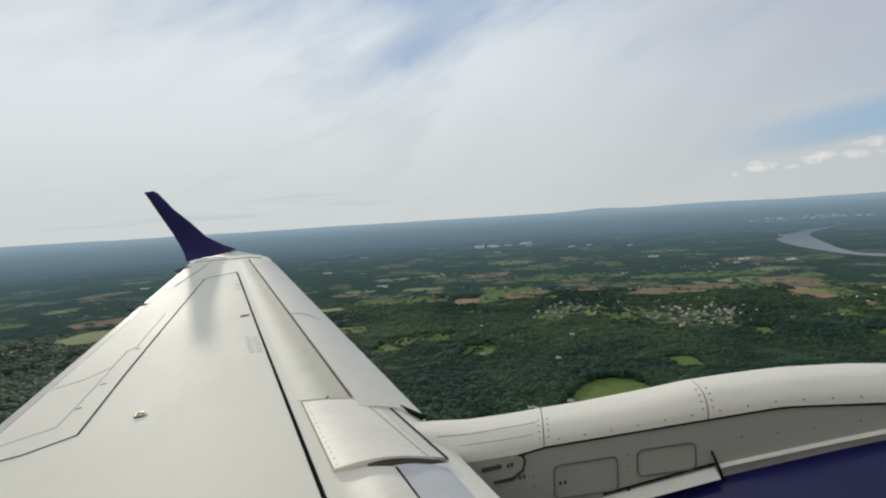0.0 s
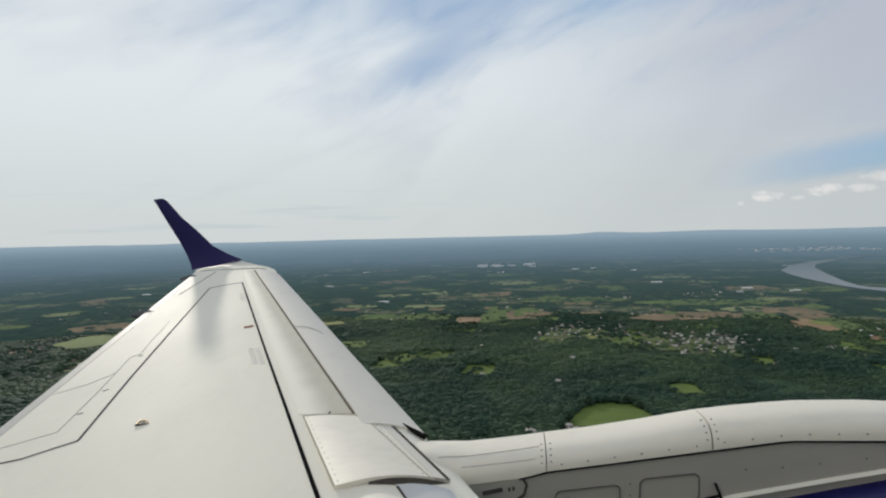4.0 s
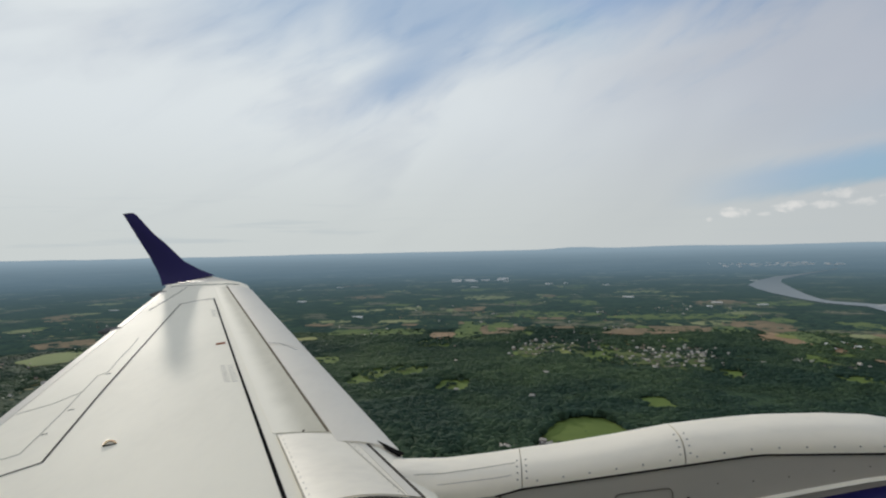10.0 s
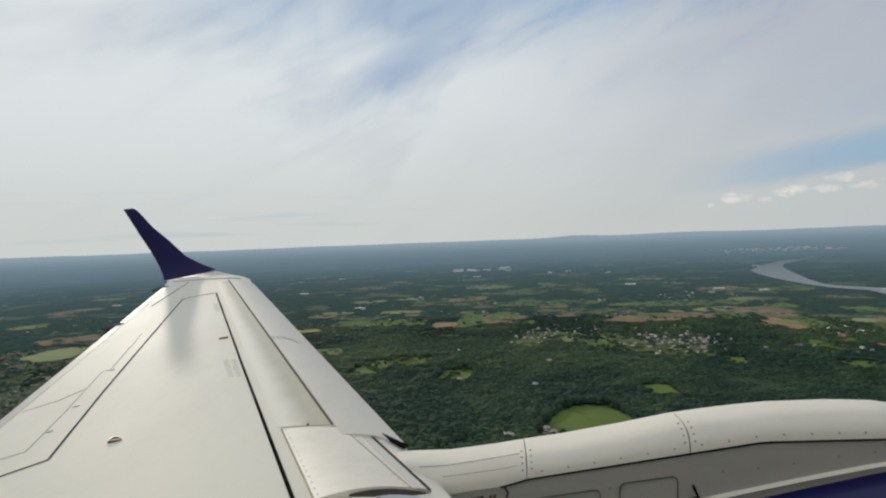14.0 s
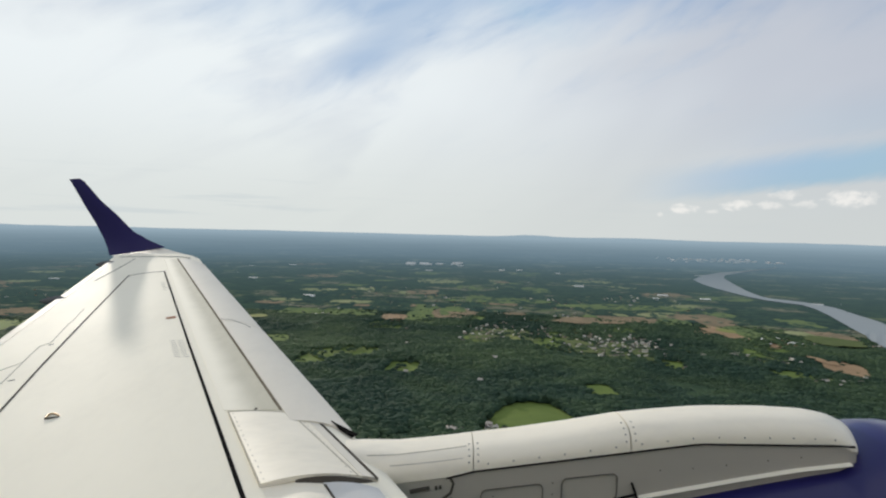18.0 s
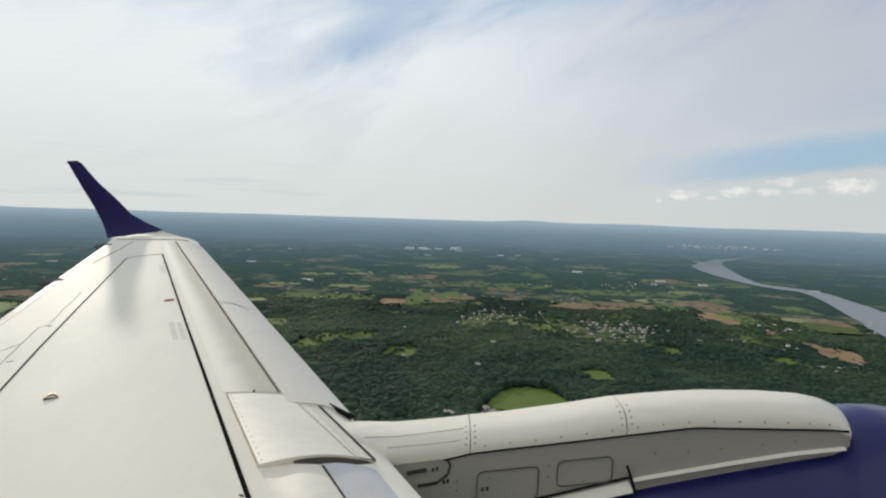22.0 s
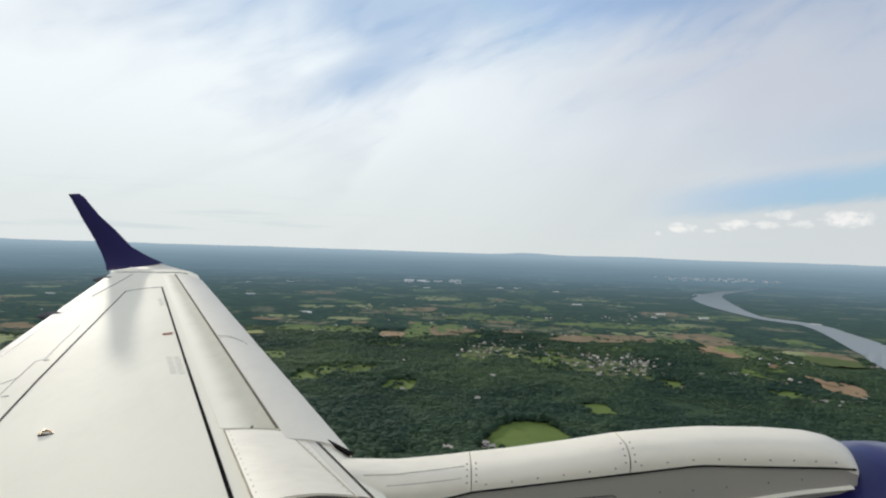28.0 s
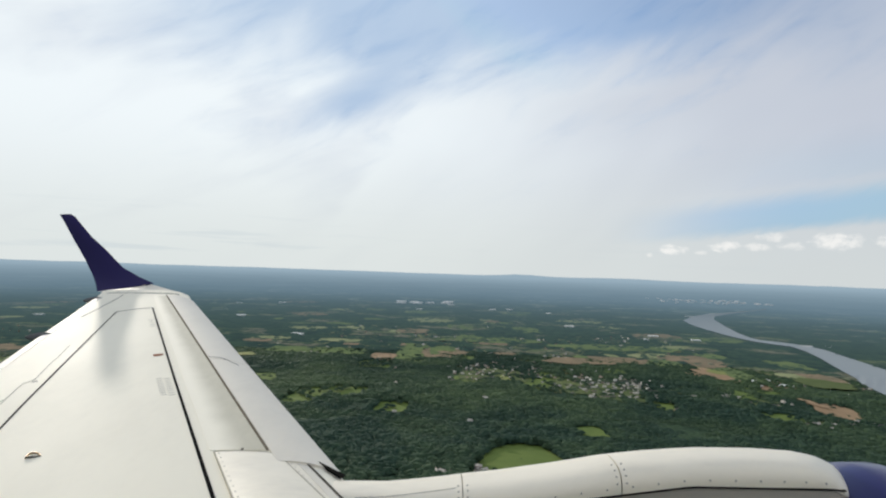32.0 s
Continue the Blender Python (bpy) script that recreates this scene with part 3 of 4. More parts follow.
WINGLET = [  # leading x, z; trailing x, z; y
    (-5.08, -0.60, -6.09, -0.80, 11.40),
    (-5.43, -0.50, -6.20, -0.68, 11.55),
    (-5.80, -0.35, -6.34, -0.52, 11.68),
    (-6.18, -0.06, -6.57, -0.25, 11.82),
    (-6.56, 0.20, -6.87, 0.10, 11.94),
    (-6.96, 0.55, -7.20, 0.50, 12.08),
    (-7.06, 0.60, -7.27, 0.58, 12.10),
]
solid("winglet", *loft([lens((a, y, b), (c, y, d), 0.075 if n < 6 else 0.02) for n, (a, b, c, d, y) in enumerate(WINGLET)]), M["winglet"], airliner, "dark blue-purple upswept winglet", True)
tip_rings = []
for s in (0.0, 0.35, 0.7, 1.0):
    y = 10.80 + 0.62 * s
    lead = Vector((-4.28, 10.80, skin(-4.28, 10.8) - 0.02)).lerp(Vector((-5.14, 11.42, -0.62)), s**1.6)
    trail = Vector((te(10.8), 10.80, skin(te(10.8), 10.8))).lerp(Vector((-6.07, 11.42, -0.80)), s)
    lead.y = trail.y = y
    tip_rings.append(lens(lead, trail, 0.14 - 0.05 * s))
solid("wingtip_fairing", *loft(tip_rings), M["slat"], airliner, "pale grey fairing at the wing tip", True)
ribbon("tip_joint", [(-4.30, 10.62), (-5.0, 10.66), (-5.55, 10.70)], 0.014, M["line"], 0.006)

# ---- the hump over the pylon and the inboard slat ----
CORNER = [Vector(p) for p in ((-1.52, 4.46), (-0.90, 4.44), (-0.345, 3.585), (-1.00, 3.475))]


def hump(u, v, lift=0.0):
    """u from the wing box forward, v from outboard to inboard."""
    a, b = CORNER[0].lerp(CORNER[1], u), CORNER[3].lerp(CORNER[2], u)
    p = a.lerp(b, v)
    flat = -1.916 + 0.0535 * p.x + 0.1347 * p.y
    return (p.x, p.y, flat + 0.008 + 0.05 * math.sin(math.pi * min(u * 0.85 + 0.08, 1)) * (0.35 + 0.65 * v) - 0.03 * u * u + lift)


rings = []
for j in range(13):
    row = [hump(k / 16, j / 12) for k in range(17)]
    rings.append(row + [(x, y, z - 0.03) for x, y, z in reversed(row)])
fairing = solid("pylon_fairing", *loft(rings), M["fairing"], airliner, "cream fairing panel over the engine pylon", True)
for line in ([(0.0, k / 12) for k in range(13)], [(k / 12, 0.0) for k in range(13)], [(0.72 + 0.1 * k / 12, k / 12) for k in range(13)]):
    ring = []
    for u, v in line:
        a, b = hump(min(u + 0.012, 1), min(v + 0.01, 1), 0.0025), hump(max(u - 0.002, 0), max(v - 0.004, 0), 0.0025)
        ring.append([a, b, (b[0], b[1], b[2] - 0.01), (a[0], a[1], a[2] - 0.01)])
    solid("fairing_joint", *loft(ring), M["seam"], fairing)
for name, u0, u1, mat, label, lift in (("soiled_strip", 0.86, 0.97, "slat", "soiled grey strip beside the fairing panel", 0.003), ("edge_seal", 0.965, 1.0, "gap", "dark seal along the end of the slat", 0.006)):
    ring = []
    for k in range(13):
        a, b = hump(u0, 0.05 + 0.95 * k / 12, lift), hump(u1, 0.05 + 0.95 * k / 12, lift)
        ring.append([a, b, (b[0], b[1], b[2] - 0.02), (a[0], a[1], a[2] - 0.02)])
    solid(name, *loft(ring), M[mat], fairing, label)
# Painted shade: a dark tapering strip in the gap below the fairing's lip.
gap = []
for k in range(17):
    u = 0.28 + 0.68 * k / 16
    x, y, z = hump(u, 1.0)
    deep = 0.034 * math.sin(math.pi * min(1.0, k / 16 * 0.9 + 0.05)) ** 0.7
    gap.append([(x, y + 0.02, z - 0.004), (x + 0.02, y - deep, z - 0.034), (x + 0.02, y - deep, z - 0.06), (x, y + 0.02, z - 0.06)])
solid("fairing_gap", *loft(gap), M["gap"], fairing, "dark gap under the fairing's lip")
wedge = [(-0.76, 4.36, -1.385), (-0.55, 4.20, -1.415), (-0.57, 4.19, -1.428), (-0.70, 4.28, -1.402)]
solid("slat_end_gap", *loft([wedge, [(x - 0.02, y + 0.05, z - 0.03) for x, y, z in wedge]]), M["seal"], airliner, "dark open end of the slat")
bm = bmesh.new()
bmesh.ops.create_cone(bm, cap_ends=True, segments=8, radius1=0.0055, radius2=0.004, depth=0.003)
rivet_mesh = bpy.data.meshes.new("rivet")
bm.to_mesh(rivet_mesh)
bm.free()
rivet_mesh.materials.append(M["mark"])
for k in range(14):
    for u, v in ((0.05, 0.04 + 0.92 * k / 13), (0.79, 0.04 + 0.92 * k / 13)):
        p = hump(u, v, 0.001)
        rivet = new("rivet", rivet_mesh)
        rivet.parent, rivet.location = fairing, p

# the inboard leading edge, lower than the hump, and its slat
rings = []
for k in range(13):
    row = []
    for j in range(19):
        s = j / 18
        y = 1.2 + (2.30 + 0.10 * s) * k / 12
        back = -0.985 - 0.50 * (y - 3.48)
        x = back + (le(y) - 0.40 - back) * s
        row.append((x, y, -1.916 + 0.0535 * x + 0.1347 * y + 0.002 + (0.034 if k < 11 else 0.026 - 0.016 * (k - 11)) * math.sin(math.pi * s) ** 2))
    rings.append(row + [(x, yy, z - 0.06) for x, yy, z in reversed(row)])
solid("inboard_panel", *loft(rings), M["fairing"], airliner, "cream leading edge skin inboard of the engine", True)
rings = []
for k in range(13):
    y = 1.2 + 2.31 * k / 12
    row = []
    for j in range(13):
        s = j / 12
        x = le(y) - 0.50 + 0.56 * s
        row.append((x, y, -1.916 + 0.0535 * x + 0.1347 * y + 0.014 - 0.22 * s**3))
    rings.append(row + [(x, yy, z - 0.05) for x, yy, z in reversed(row)])
solid("inboard_slat", *loft(rings), M["polished"], airliner, "pale blue-grey slat inboard of the engine", True)

rings = []
for k in range(13):
    y = 1.3 + 2.18 * k / 12
    x = le(y) - 0.497
    z = -1.916 + 0.0535 * x + 0.1347 * y + 0.0165
    rings.append([(x - 0.007, y, z), (x + 0.007, y, z), (x + 0.007, y, z - 0.01), (x - 0.007, y, z - 0.01)])
solid("inboard_slat_joint", *loft(rings), M["gap"], airliner, "dark joint behind the inboard slat")

# ---- the pylon ----
RIDGE = [(-0.75, -1.455), (-0.60, -1.435), (-0.27, -1.425), (-0.05, -1.395), (0.21, -1.355), (0.47, -1.315), (0.83, -1.245), (1.15, -1.175), (1.38, -1.142), (1.74, -1.10), (2.11, -1.085), (2.36, -1.09), (2.50, -1.115), (2.60, -1.16), (2.66, -1.215), (2.70, -1.27)]
CREASE = [(-0.75, -1.66), (0.07, -1.52), (0.21, -1.475), (1.17, -1.31), (1.58, -1.24), (2.50, -1.21), (2.70, -1.27)]
SILL = [(-0.75, -2.10), (0.20, -1.90), (0.78, -1.73), (1.26, -1.59), (1.84, -1.457), (2.18, -1.385), (2.53, -1.33), (2.70, -1.30)]
MID = 4.05


def pylon_half(x):
    return 0.25 * min(1.0, max(0.7, (2.84 - x) / 0.20)) ** 0.5


def pylon_ring(x, upper):
    (top,), (fold,), (sill,), half = lerp(RIDGE, x), lerp(CREASE, x), lerp(SILL, x), pylon_half(x)
    fold, sill = min(fold, top - 0.02), min(sill, top - 0.05)
    ring = []
    if upper:
        for k in range(17):
            a = math.pi * k / 16
            c, s = math.cos(a), math.sin(a)
            ring.append((x, MID - half * math.copysign(abs(c) ** 0.62, c), fold + (top - fold) * s**0.85))
        ring += [(x, MID + half - 0.02, fold - 0.02), (x, MID - half + 0.02, fold - 0.02)]
    else:
        ring = [(x, MID - half + 0.006, fold + 0.002), (x, MID + half - 0.006, fold + 0.002), (x, MID + half - 0.006, sill - 0.2), (x, MID - half + 0.006, sill - 0.2)]
    lean = 0.5 * min(1.0, max(0.0, (x - 1.9) / 0.75)) ** 2
    return [(px + lean * (py - MID), py, pz) for px, py, pz in ring]


def stations(a, b, n):
    return [a + (b - a) * k / n for k in range(n + 1)]


# Flank in the darkened paint that carries its shade, below the cream caps.
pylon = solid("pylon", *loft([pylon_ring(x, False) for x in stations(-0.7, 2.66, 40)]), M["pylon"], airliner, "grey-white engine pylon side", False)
for a, b in ((-0.70, 0.208), (0.214, 1.160), (1.168, 2.665)):
    # the seams between the caps lean a little forward at the foot
    solid("pylon_cap", *loft([pylon_ring(x, True) for x in stations(a, b, 30)]), M["fairing"], pylon, "rounded cream cap of the pylon", True)


def side_strip(name, line, width, mat, y=None, out=0.004, label="", parent=pylon, ledge=0.0):
    """A thin strip on the pylon's near flank, along a line of (x, z)."""
    rings = []
    for k, (x, z) in enumerate(line):
        (xa, za), (xb, zb) = line[max(k - 1, 0)], line[min(k + 1, len(line) - 1)]
        d = Vector((za - zb, xb - xa)).normalized() * width / 2
        f = (MID - pylon_half(x) if y is None else y) - out
        rings.append([(x + d.x, f, z + d.y), (x - d.x, f - ledge, z - d.y), (x - d.x, f + 0.02, z - d.y), (x + d.x, f + 0.02, z + d.y)])
    return solid(name, *loft(rings), mat, parent, label)


side_strip("fold_joint", [(x, lerp(CREASE, x)[0] - 0.006) for x in stations(0.05, 2.52, 30)], 0.010, M["seal"], label="dark joint under the pylon cap")
side_strip("edge_joint", [(0.07, -1.52), (0.095, -1.56), (0.08, -1.62), (0.02, -1.67), (-0.05, -1.69)], 0.014, M["joint"])
side_strip("slot", [(-0.17, -1.625), (-0.05, -1.595)], 0.024, M["joint"], label="black vent slot")
side_strip("slot", [(-0.10, -1.70), (0.02, -1.675)], 0.016, M["joint"])
for x, z in ((-0.01, -1.592), (0.015, -1.586), (0.06, -1.665), (0.085, -1.66), (0.30, -1.70), (0.33, -1.695), (0.70, -1.74)):
    side_strip("vent_hole", [(x, z - 0.010), (x, z + 0.010)], 0.014, M["joint"])
side_strip("sill_trim", [(x, lerp(SILL, x)[0] + 0.012) for x in stations(1.22, 2.50, 20)], 0.012, M["white"], out=0.004, ledge=0.022, label="white sill along the cowl")
side_strip("sill_joint", [(x, lerp(SILL, x)[0] + 0.030) for x in stations(0.55, 1.20, 12)], 0.012, M["seal"])
side_strip("sill_trim", [(x, lerp(SILL, x)[0] - 0.012) for x in stations(0.55, 1.20, 12)], 0.04, M["white"], out=0.004, ledge=0.07, label="white lower trim")
side_strip("pylon_joint", [(1.175, -1.50), (1.20, -1.56), (1.235, -1.66), (1.27, -1.75)], 0.012, M["seal"], out=0.024)


def rounded(x0, z0, x1, z1, slope, r=0.035, n=5):
    pts = []
    for cx, cz, a0 in ((x1 - r, z1 - r, 0), (x0 + r, z1 - r, 90), (x0 + r, z0 + r, 180), (x1 - r, z0 + r, 270)):
        for k in range(n + 1):
            a = radians(a0 + 90 * k / n)
            pts.append((cx + r * math.cos(a), cz + r * math.sin(a)))
    pts.append(pts[0])
    return [(x, z + slope * (x - x0)) for x, z in pts]


side_strip("access_panel", rounded(0.265, -1.80, 0.64, -1.595, 0.16), 0.005, M["line"], label="outline of an access panel")
side_strip("access_panel", rounded(0.755, -1.66, 1.09, -1.50, 0.15), 0.005, M["line"], label="outline of an access panel")


def cap_point(x, a, out=0.0015):
    """A place on the pylon cap: a from the near foot (0) over the ridge (180 degrees)."""
    (top,), (fold,), half = lerp(RIDGE, x), lerp(CREASE, x), pylon_half(x)
    fold = min(fold, top - 0.02)
    c, s = math.cos(radians(a)), math.sin(radians(a))
    p = Vector((x, MID - half * math.copysign(abs(c) ** 0.62, c), fold + (top - fold) * s**0.85))
    away = Vector((0, -c / half, s / (top - fold))).normalized()
    lean = 0.5 * min(1.0, max(0.0, (x - 1.9) / 0.75)) ** 2
    p.x += lean * (p.y - MID)
    return p + away * out, away


bm = bmesh.new()
bmesh.ops.create_cone(bm, cap_ends=True, segments=8, radius1=0.0055, radius2=0.004, depth=0.004)
rivet_side = bpy.data.meshes.new("rivet")
bm.to_mesh(rivet_side)
bm.free()
rivet_side.materials.append(M["rivet"])
spots = [(0.30 + 0.155 * k, 12) for k in range(15)] + [(x, a) for x in (0.185, 0.24, 1.137, 1.195) for a in (22, 40, 58, 76)]
for x, a in spots:
    place, away = cap_point(x, a)
    rivet = new("rivet", rivet_side)
    rivet.parent = pylon
    rivet.matrix_basis = Matrix.Translation(place) @ away.to_track_quat("Z", "Y").to_matrix().to_4x4()
for line in ([(-0.45 + 0.062 * k, 62 + 0.8 * k) for k in range(11)], [(-0.30 + 0.05 * k, 36) for k in range(10)]):
    ring = []
    for x, a in line:
        (p0, _), (p1, _), (p2, _) = cap_point(x, a, 0.002), cap_point(x, a + 1.3, 0.002), cap_point(x, a + 0.6, -0.01)
        ring.append([tuple(p0), tuple(p1), tuple(p2)])
    solid("cap_joint", *loft(ring), M["mark"], pylon)
for x, z in ((0.34, -1.63), (0.14, -1.66), (0.14, -1.72), (1.35, -1.42), (1.55, -1.40), (1.75, -1.37), (2.0, -1.33), (0.70, -1.53), (0.70, -1.60), (2.2, -1.30), (0.92, -1.62)):
    rivet = new("rivet", rivet_side)
    rivet.parent = pylon
    rivet.matrix_basis = Matrix.Translation((x, MID - pylon_half(x) + 0.004, z)) @ Matrix.Rotation(radians(90), 4, "X")

# ---- the engine cowl below ----
COWL = [(-0.4, 0.34), (0.2, 0.44), (0.78, 0.46), (1.26, 0.600), (1.84, 0.735), (2.18, 0.81), (2.45, 0.865), (2.62, 0.95), (2.80, 1.045), (3.0, 1.055), (3.3, 0.97), (3.55, 0.86), (3.62, 0.80)]
AXIS_Z = -2.20
cowl_rings = []
for x in stations(-0.4, 3.62, 44):
    r = lerp(COWL, x)[0]
    cowl_rings.append([(x, MID + r * math.cos(a), AXIS_Z + r * math.sin(a)) for a in np.linspace(0, 2 * math.pi, 48, endpoint=False)])
cowl = solid("engine_cowl", *loft(cowl_rings), M["blue"], airliner, "dark blue engine cowl", True)
rings = []
for k in range(13):
    a = math.pi * k / 12
    r, x = 0.80 - 0.06 * math.cos(a), 3.62 + 0.09 * math.sin(a)
    rings.append([(x, MID + r * math.cos(b), AXIS_Z + r * math.sin(b)) for b in np.linspace(0, 2 * math.pi, 40, endpoint=False)])
solid("inlet_lip", *loft(rings, caps=False), M["chrome"], airliner, "bare metal inlet lip", True)

# ---- the body behind the camera ----
rings = []
for x in stations(-12.5, 11.5, 24):
    r = 1.5 * min(1.0, math.sqrt(max(0.02, (11.6 - x) / 3.5)), math.sqrt(max(0.02, (x + 12.6) / 6.0)))
    rings.append([(x, -1.74 + r * math.cos(a), -0.45 + 1.08 * r * math.sin(a)) for a in np.linspace(0, 2 * math.pi, 40, endpoint=False)])
upper, lower = [r[:21] for r in rings], [r[20:] + r[:1] for r in rings]
solid("fuselage", *loft(upper, close=False), M["white"], airliner, "white upper fuselage", True)
solid("belly", *loft(lower, close=False), M["blue"], airliner, "dark blue belly", True)

# ---- the country below ----
H = 300.0  # height of flight
R0, R1 = 2400.0, 4850.0  # where the level ground ends, and the rim of the far country


def warp(px, py, up=0.0):
    """From the flat plan to the sheet of land: level to R0, then drawn in and rising so that the far country closes at the horizon. Arrays or numbers."""
    px, py = np.asarray(px, float), np.asarray(py, float)
    d = np.maximum(np.hypot(px, py), 1.0)
    r = np.where(d <= R0, d, R0 + (R1 - R0) * (1 - np.exp(-np.maximum(d - R0, 0) / (R1 - R0))))
    k = r / d
    return px * k, py * k, -H * k + up * k, k


def hills(a):
    """The crest of the far hills over the level of flight, by azimuth from +y."""
    return -4 + 5 * noise.noise((math.sin(a) * 9, math.cos(a) * 9, 0.3)) + 3 * noise.noise((math.sin(a) * 40, math.cos(a) * 40, 4.1)) + 13 * math.exp(-(((a - 0.13) / 0.035) ** 2)) + 4 * math.exp(-(((a - 0.30) / 0.07) ** 2))


def sheet(name, radii, mat, label, crest=False):
    n, rings = 256, []
    for r in radii:
        ring = []
        for k in range(n):
            a = 2 * math.pi * k / n
            x, y, z, _ = warp(r * math.sin(a), r * math.cos(a))
            ring.append((float(x), float(y), float(z)))
        rings.append(ring)
    if crest:
        for k in range(n):
            x, y, z = rings[-1][k]
            rings[-1][k] = (x, y, hills(2 * math.pi * k / n))
    ob = solid(name, *loft(rings, caps=False), mat, None, label, True)
    return tagged(ob, label, kind="structure")


sheet("ground", [1.0, 300, 600, 900, 1200, 1500, 1800, 2100, R0], M["land"], "dark green wooded ground far below")
# The backdrop's blue haze is painted into its material.
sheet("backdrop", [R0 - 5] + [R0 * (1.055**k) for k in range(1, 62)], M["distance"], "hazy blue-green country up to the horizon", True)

# plan of the open land: centre x, y and half sizes in metres
PASTURE = [
    (-304, 1555, 45, 60), (-228, 1616, 61, 32), (-92, 1444, 41, 25), (-65, 2378, 70, 219), (-191, 2074, 63, 65),
    (149, 3555, 79, 132), (-426, 2339, 89, 84), (-296, 2340, 42, 50), (-546, 2354, 65, 69), (504, 3488, 75, 165),
    (1437, 3252, 133, 86), (794, 2295, 108, 67), (974, 2110, 62, 175), (927, 1938, 34, 112), (1313, 2353, 63, 94),
    (802, 1451, 50, 18), (320, 1272, 30, 15), (351, 1929, 31, 68), (292, 1827, 41, 41), (-1326, 1839, 81, 102),
    (1109, 2555, 55, 64), (568, 1550, 29, 15), (97, 1854, 33, 31), (-486, 1783, 49, 30), (924, 1807, 40, 66),
    ]
HAY = [
    (-427, 3322, 90, 67), (-630, 3213, 94, 51), (-30, 3977, 142, 142), (-145, 4804, 103, 103), (357, 3927, 63, 69),
    (557, 4936, 58, 88), (976, 4268, 156, 89), (1081, 3833, 71, 64), (858, 2481, 105, 49), (1172, 2064, 47, 36),
    (-180, 3178, 51, 49), (-690, 2709, 75, 34), (-394, 2693, 97, 33), (634, 2757, 76, 35), (1078, 2831, 81, 41),
]
BARE = [
    (-175, 2231, 44, 53), (38, 2396, 77, 121), (-110, 3225, 86, 94), (-839, 4178, 122, 107), (-1186, 5652, 144, 156),
    (1181, 3385, 128, 79), (524, 2271, 125, 55), (669, 2322, 119, 59), (993, 2357, 73, 125), (904, 2035, 36, 108),
    (1248, 2040, 53, 58), (995, 1553, 43, 51), (-2218, 3142, 89, 110), (-2678, 4532, 103, 108), (-1485, 2114, 106, 83),
    (924, 2423, 56, 56), (253, 2759, 59, 46), (1000, 1890, 88, 66),
]
MEADOW = [(57, 974), (81, 1047), (113, 1110), (152, 1142), (193, 1127), (209, 1083), (221, 1034), (197, 971), (116, 943)]
CREEK = [(-90, 909), (-8, 970), (47, 1029), (103, 1140), (174, 1288), (253, 1532)]
HEDGE = [(-264, 1452), (-187, 1466), (-95, 1489), (-2, 1578)]
NEAR_BANK = [(3748, 7164), (2902, 6223), (2512, 5825), (2148, 5278), (1845, 4704), (1736, 4298), (1659, 3877), (1630, 3606), (1609, 3372), (1611, 3170), (1649, 3059), (1685, 2980), (1642, 2793), (1556, 2549), (1467, 2327), (1394, 2141), (1320, 1939), (1241, 1695), (1144, 1430)]
FAR_BANK = [(3913, 7481), (3417, 6757), (2830, 6011), (2403, 5425), (2194, 4981), (1965, 4302), (1774, 3708), (1694, 3388), (1688, 3283), (1712, 3230), (1742, 3180), (1769, 3119), (1781, 3032), (1785, 2949), (1775, 2858), (1735, 2726), (1662, 2447), (1590, 2179), (1515, 1901)]
VILLAGES = [(181, 1950, 101, 149, 64), (505, 1716, 76, 147, 92), (395, 1810, 46, 140, 26), (722, 1823, 63, 110, 22), (1188, 1925, 76, 110, 30), (875, 1363, 81, 40, 30), (34, 2453, 57, 162, 20), (83, 982, 21, 12, 6), (251, 2883, 232, 150, 26), (839, 2983, 77, 110, 8), (795, 2723, 278, 115, 12), (18, 960, 14, 8, 4), (832, 1624, 59, 88, 14), (1438, 4292, 121, 287, 10), (-430, 2250, 70, 40, 8), (-900, 1500, 120, 60, 14)]  # centre, half sizes, houses
rng = np.random.default_rng(7)
# small clearings strewn over the middle distance
STREWN = []
while len(STREWN) < 50:
    a, d = rng.uniform(-0.75, 0.66), rng.uniform(1750, 5200)
    if d * math.sin(a) > 1250:
        continue
    STREWN.append((d * math.sin(a), d * math.cos(a), rng.uniform(14, 62) * d / 2600, rng.uniform(8, 30) * d / 2400))


def field_turn(cx, cy):
    """How a field lies, from the lie of the land."""
    return noise.noise((cx * 0.003, cy * 0.003, 0)) * 0.7


def grown(cx, cy, w, h):
    """A field reaches on under the edge of the woods on its near side."""
    far = math.hypot(cx, cy)
    more = (0.026 if far < 2000 else 0.010) * far
    return cx * (1 - more / far), cy * (1 - more / far), w, h + more


layer = 0


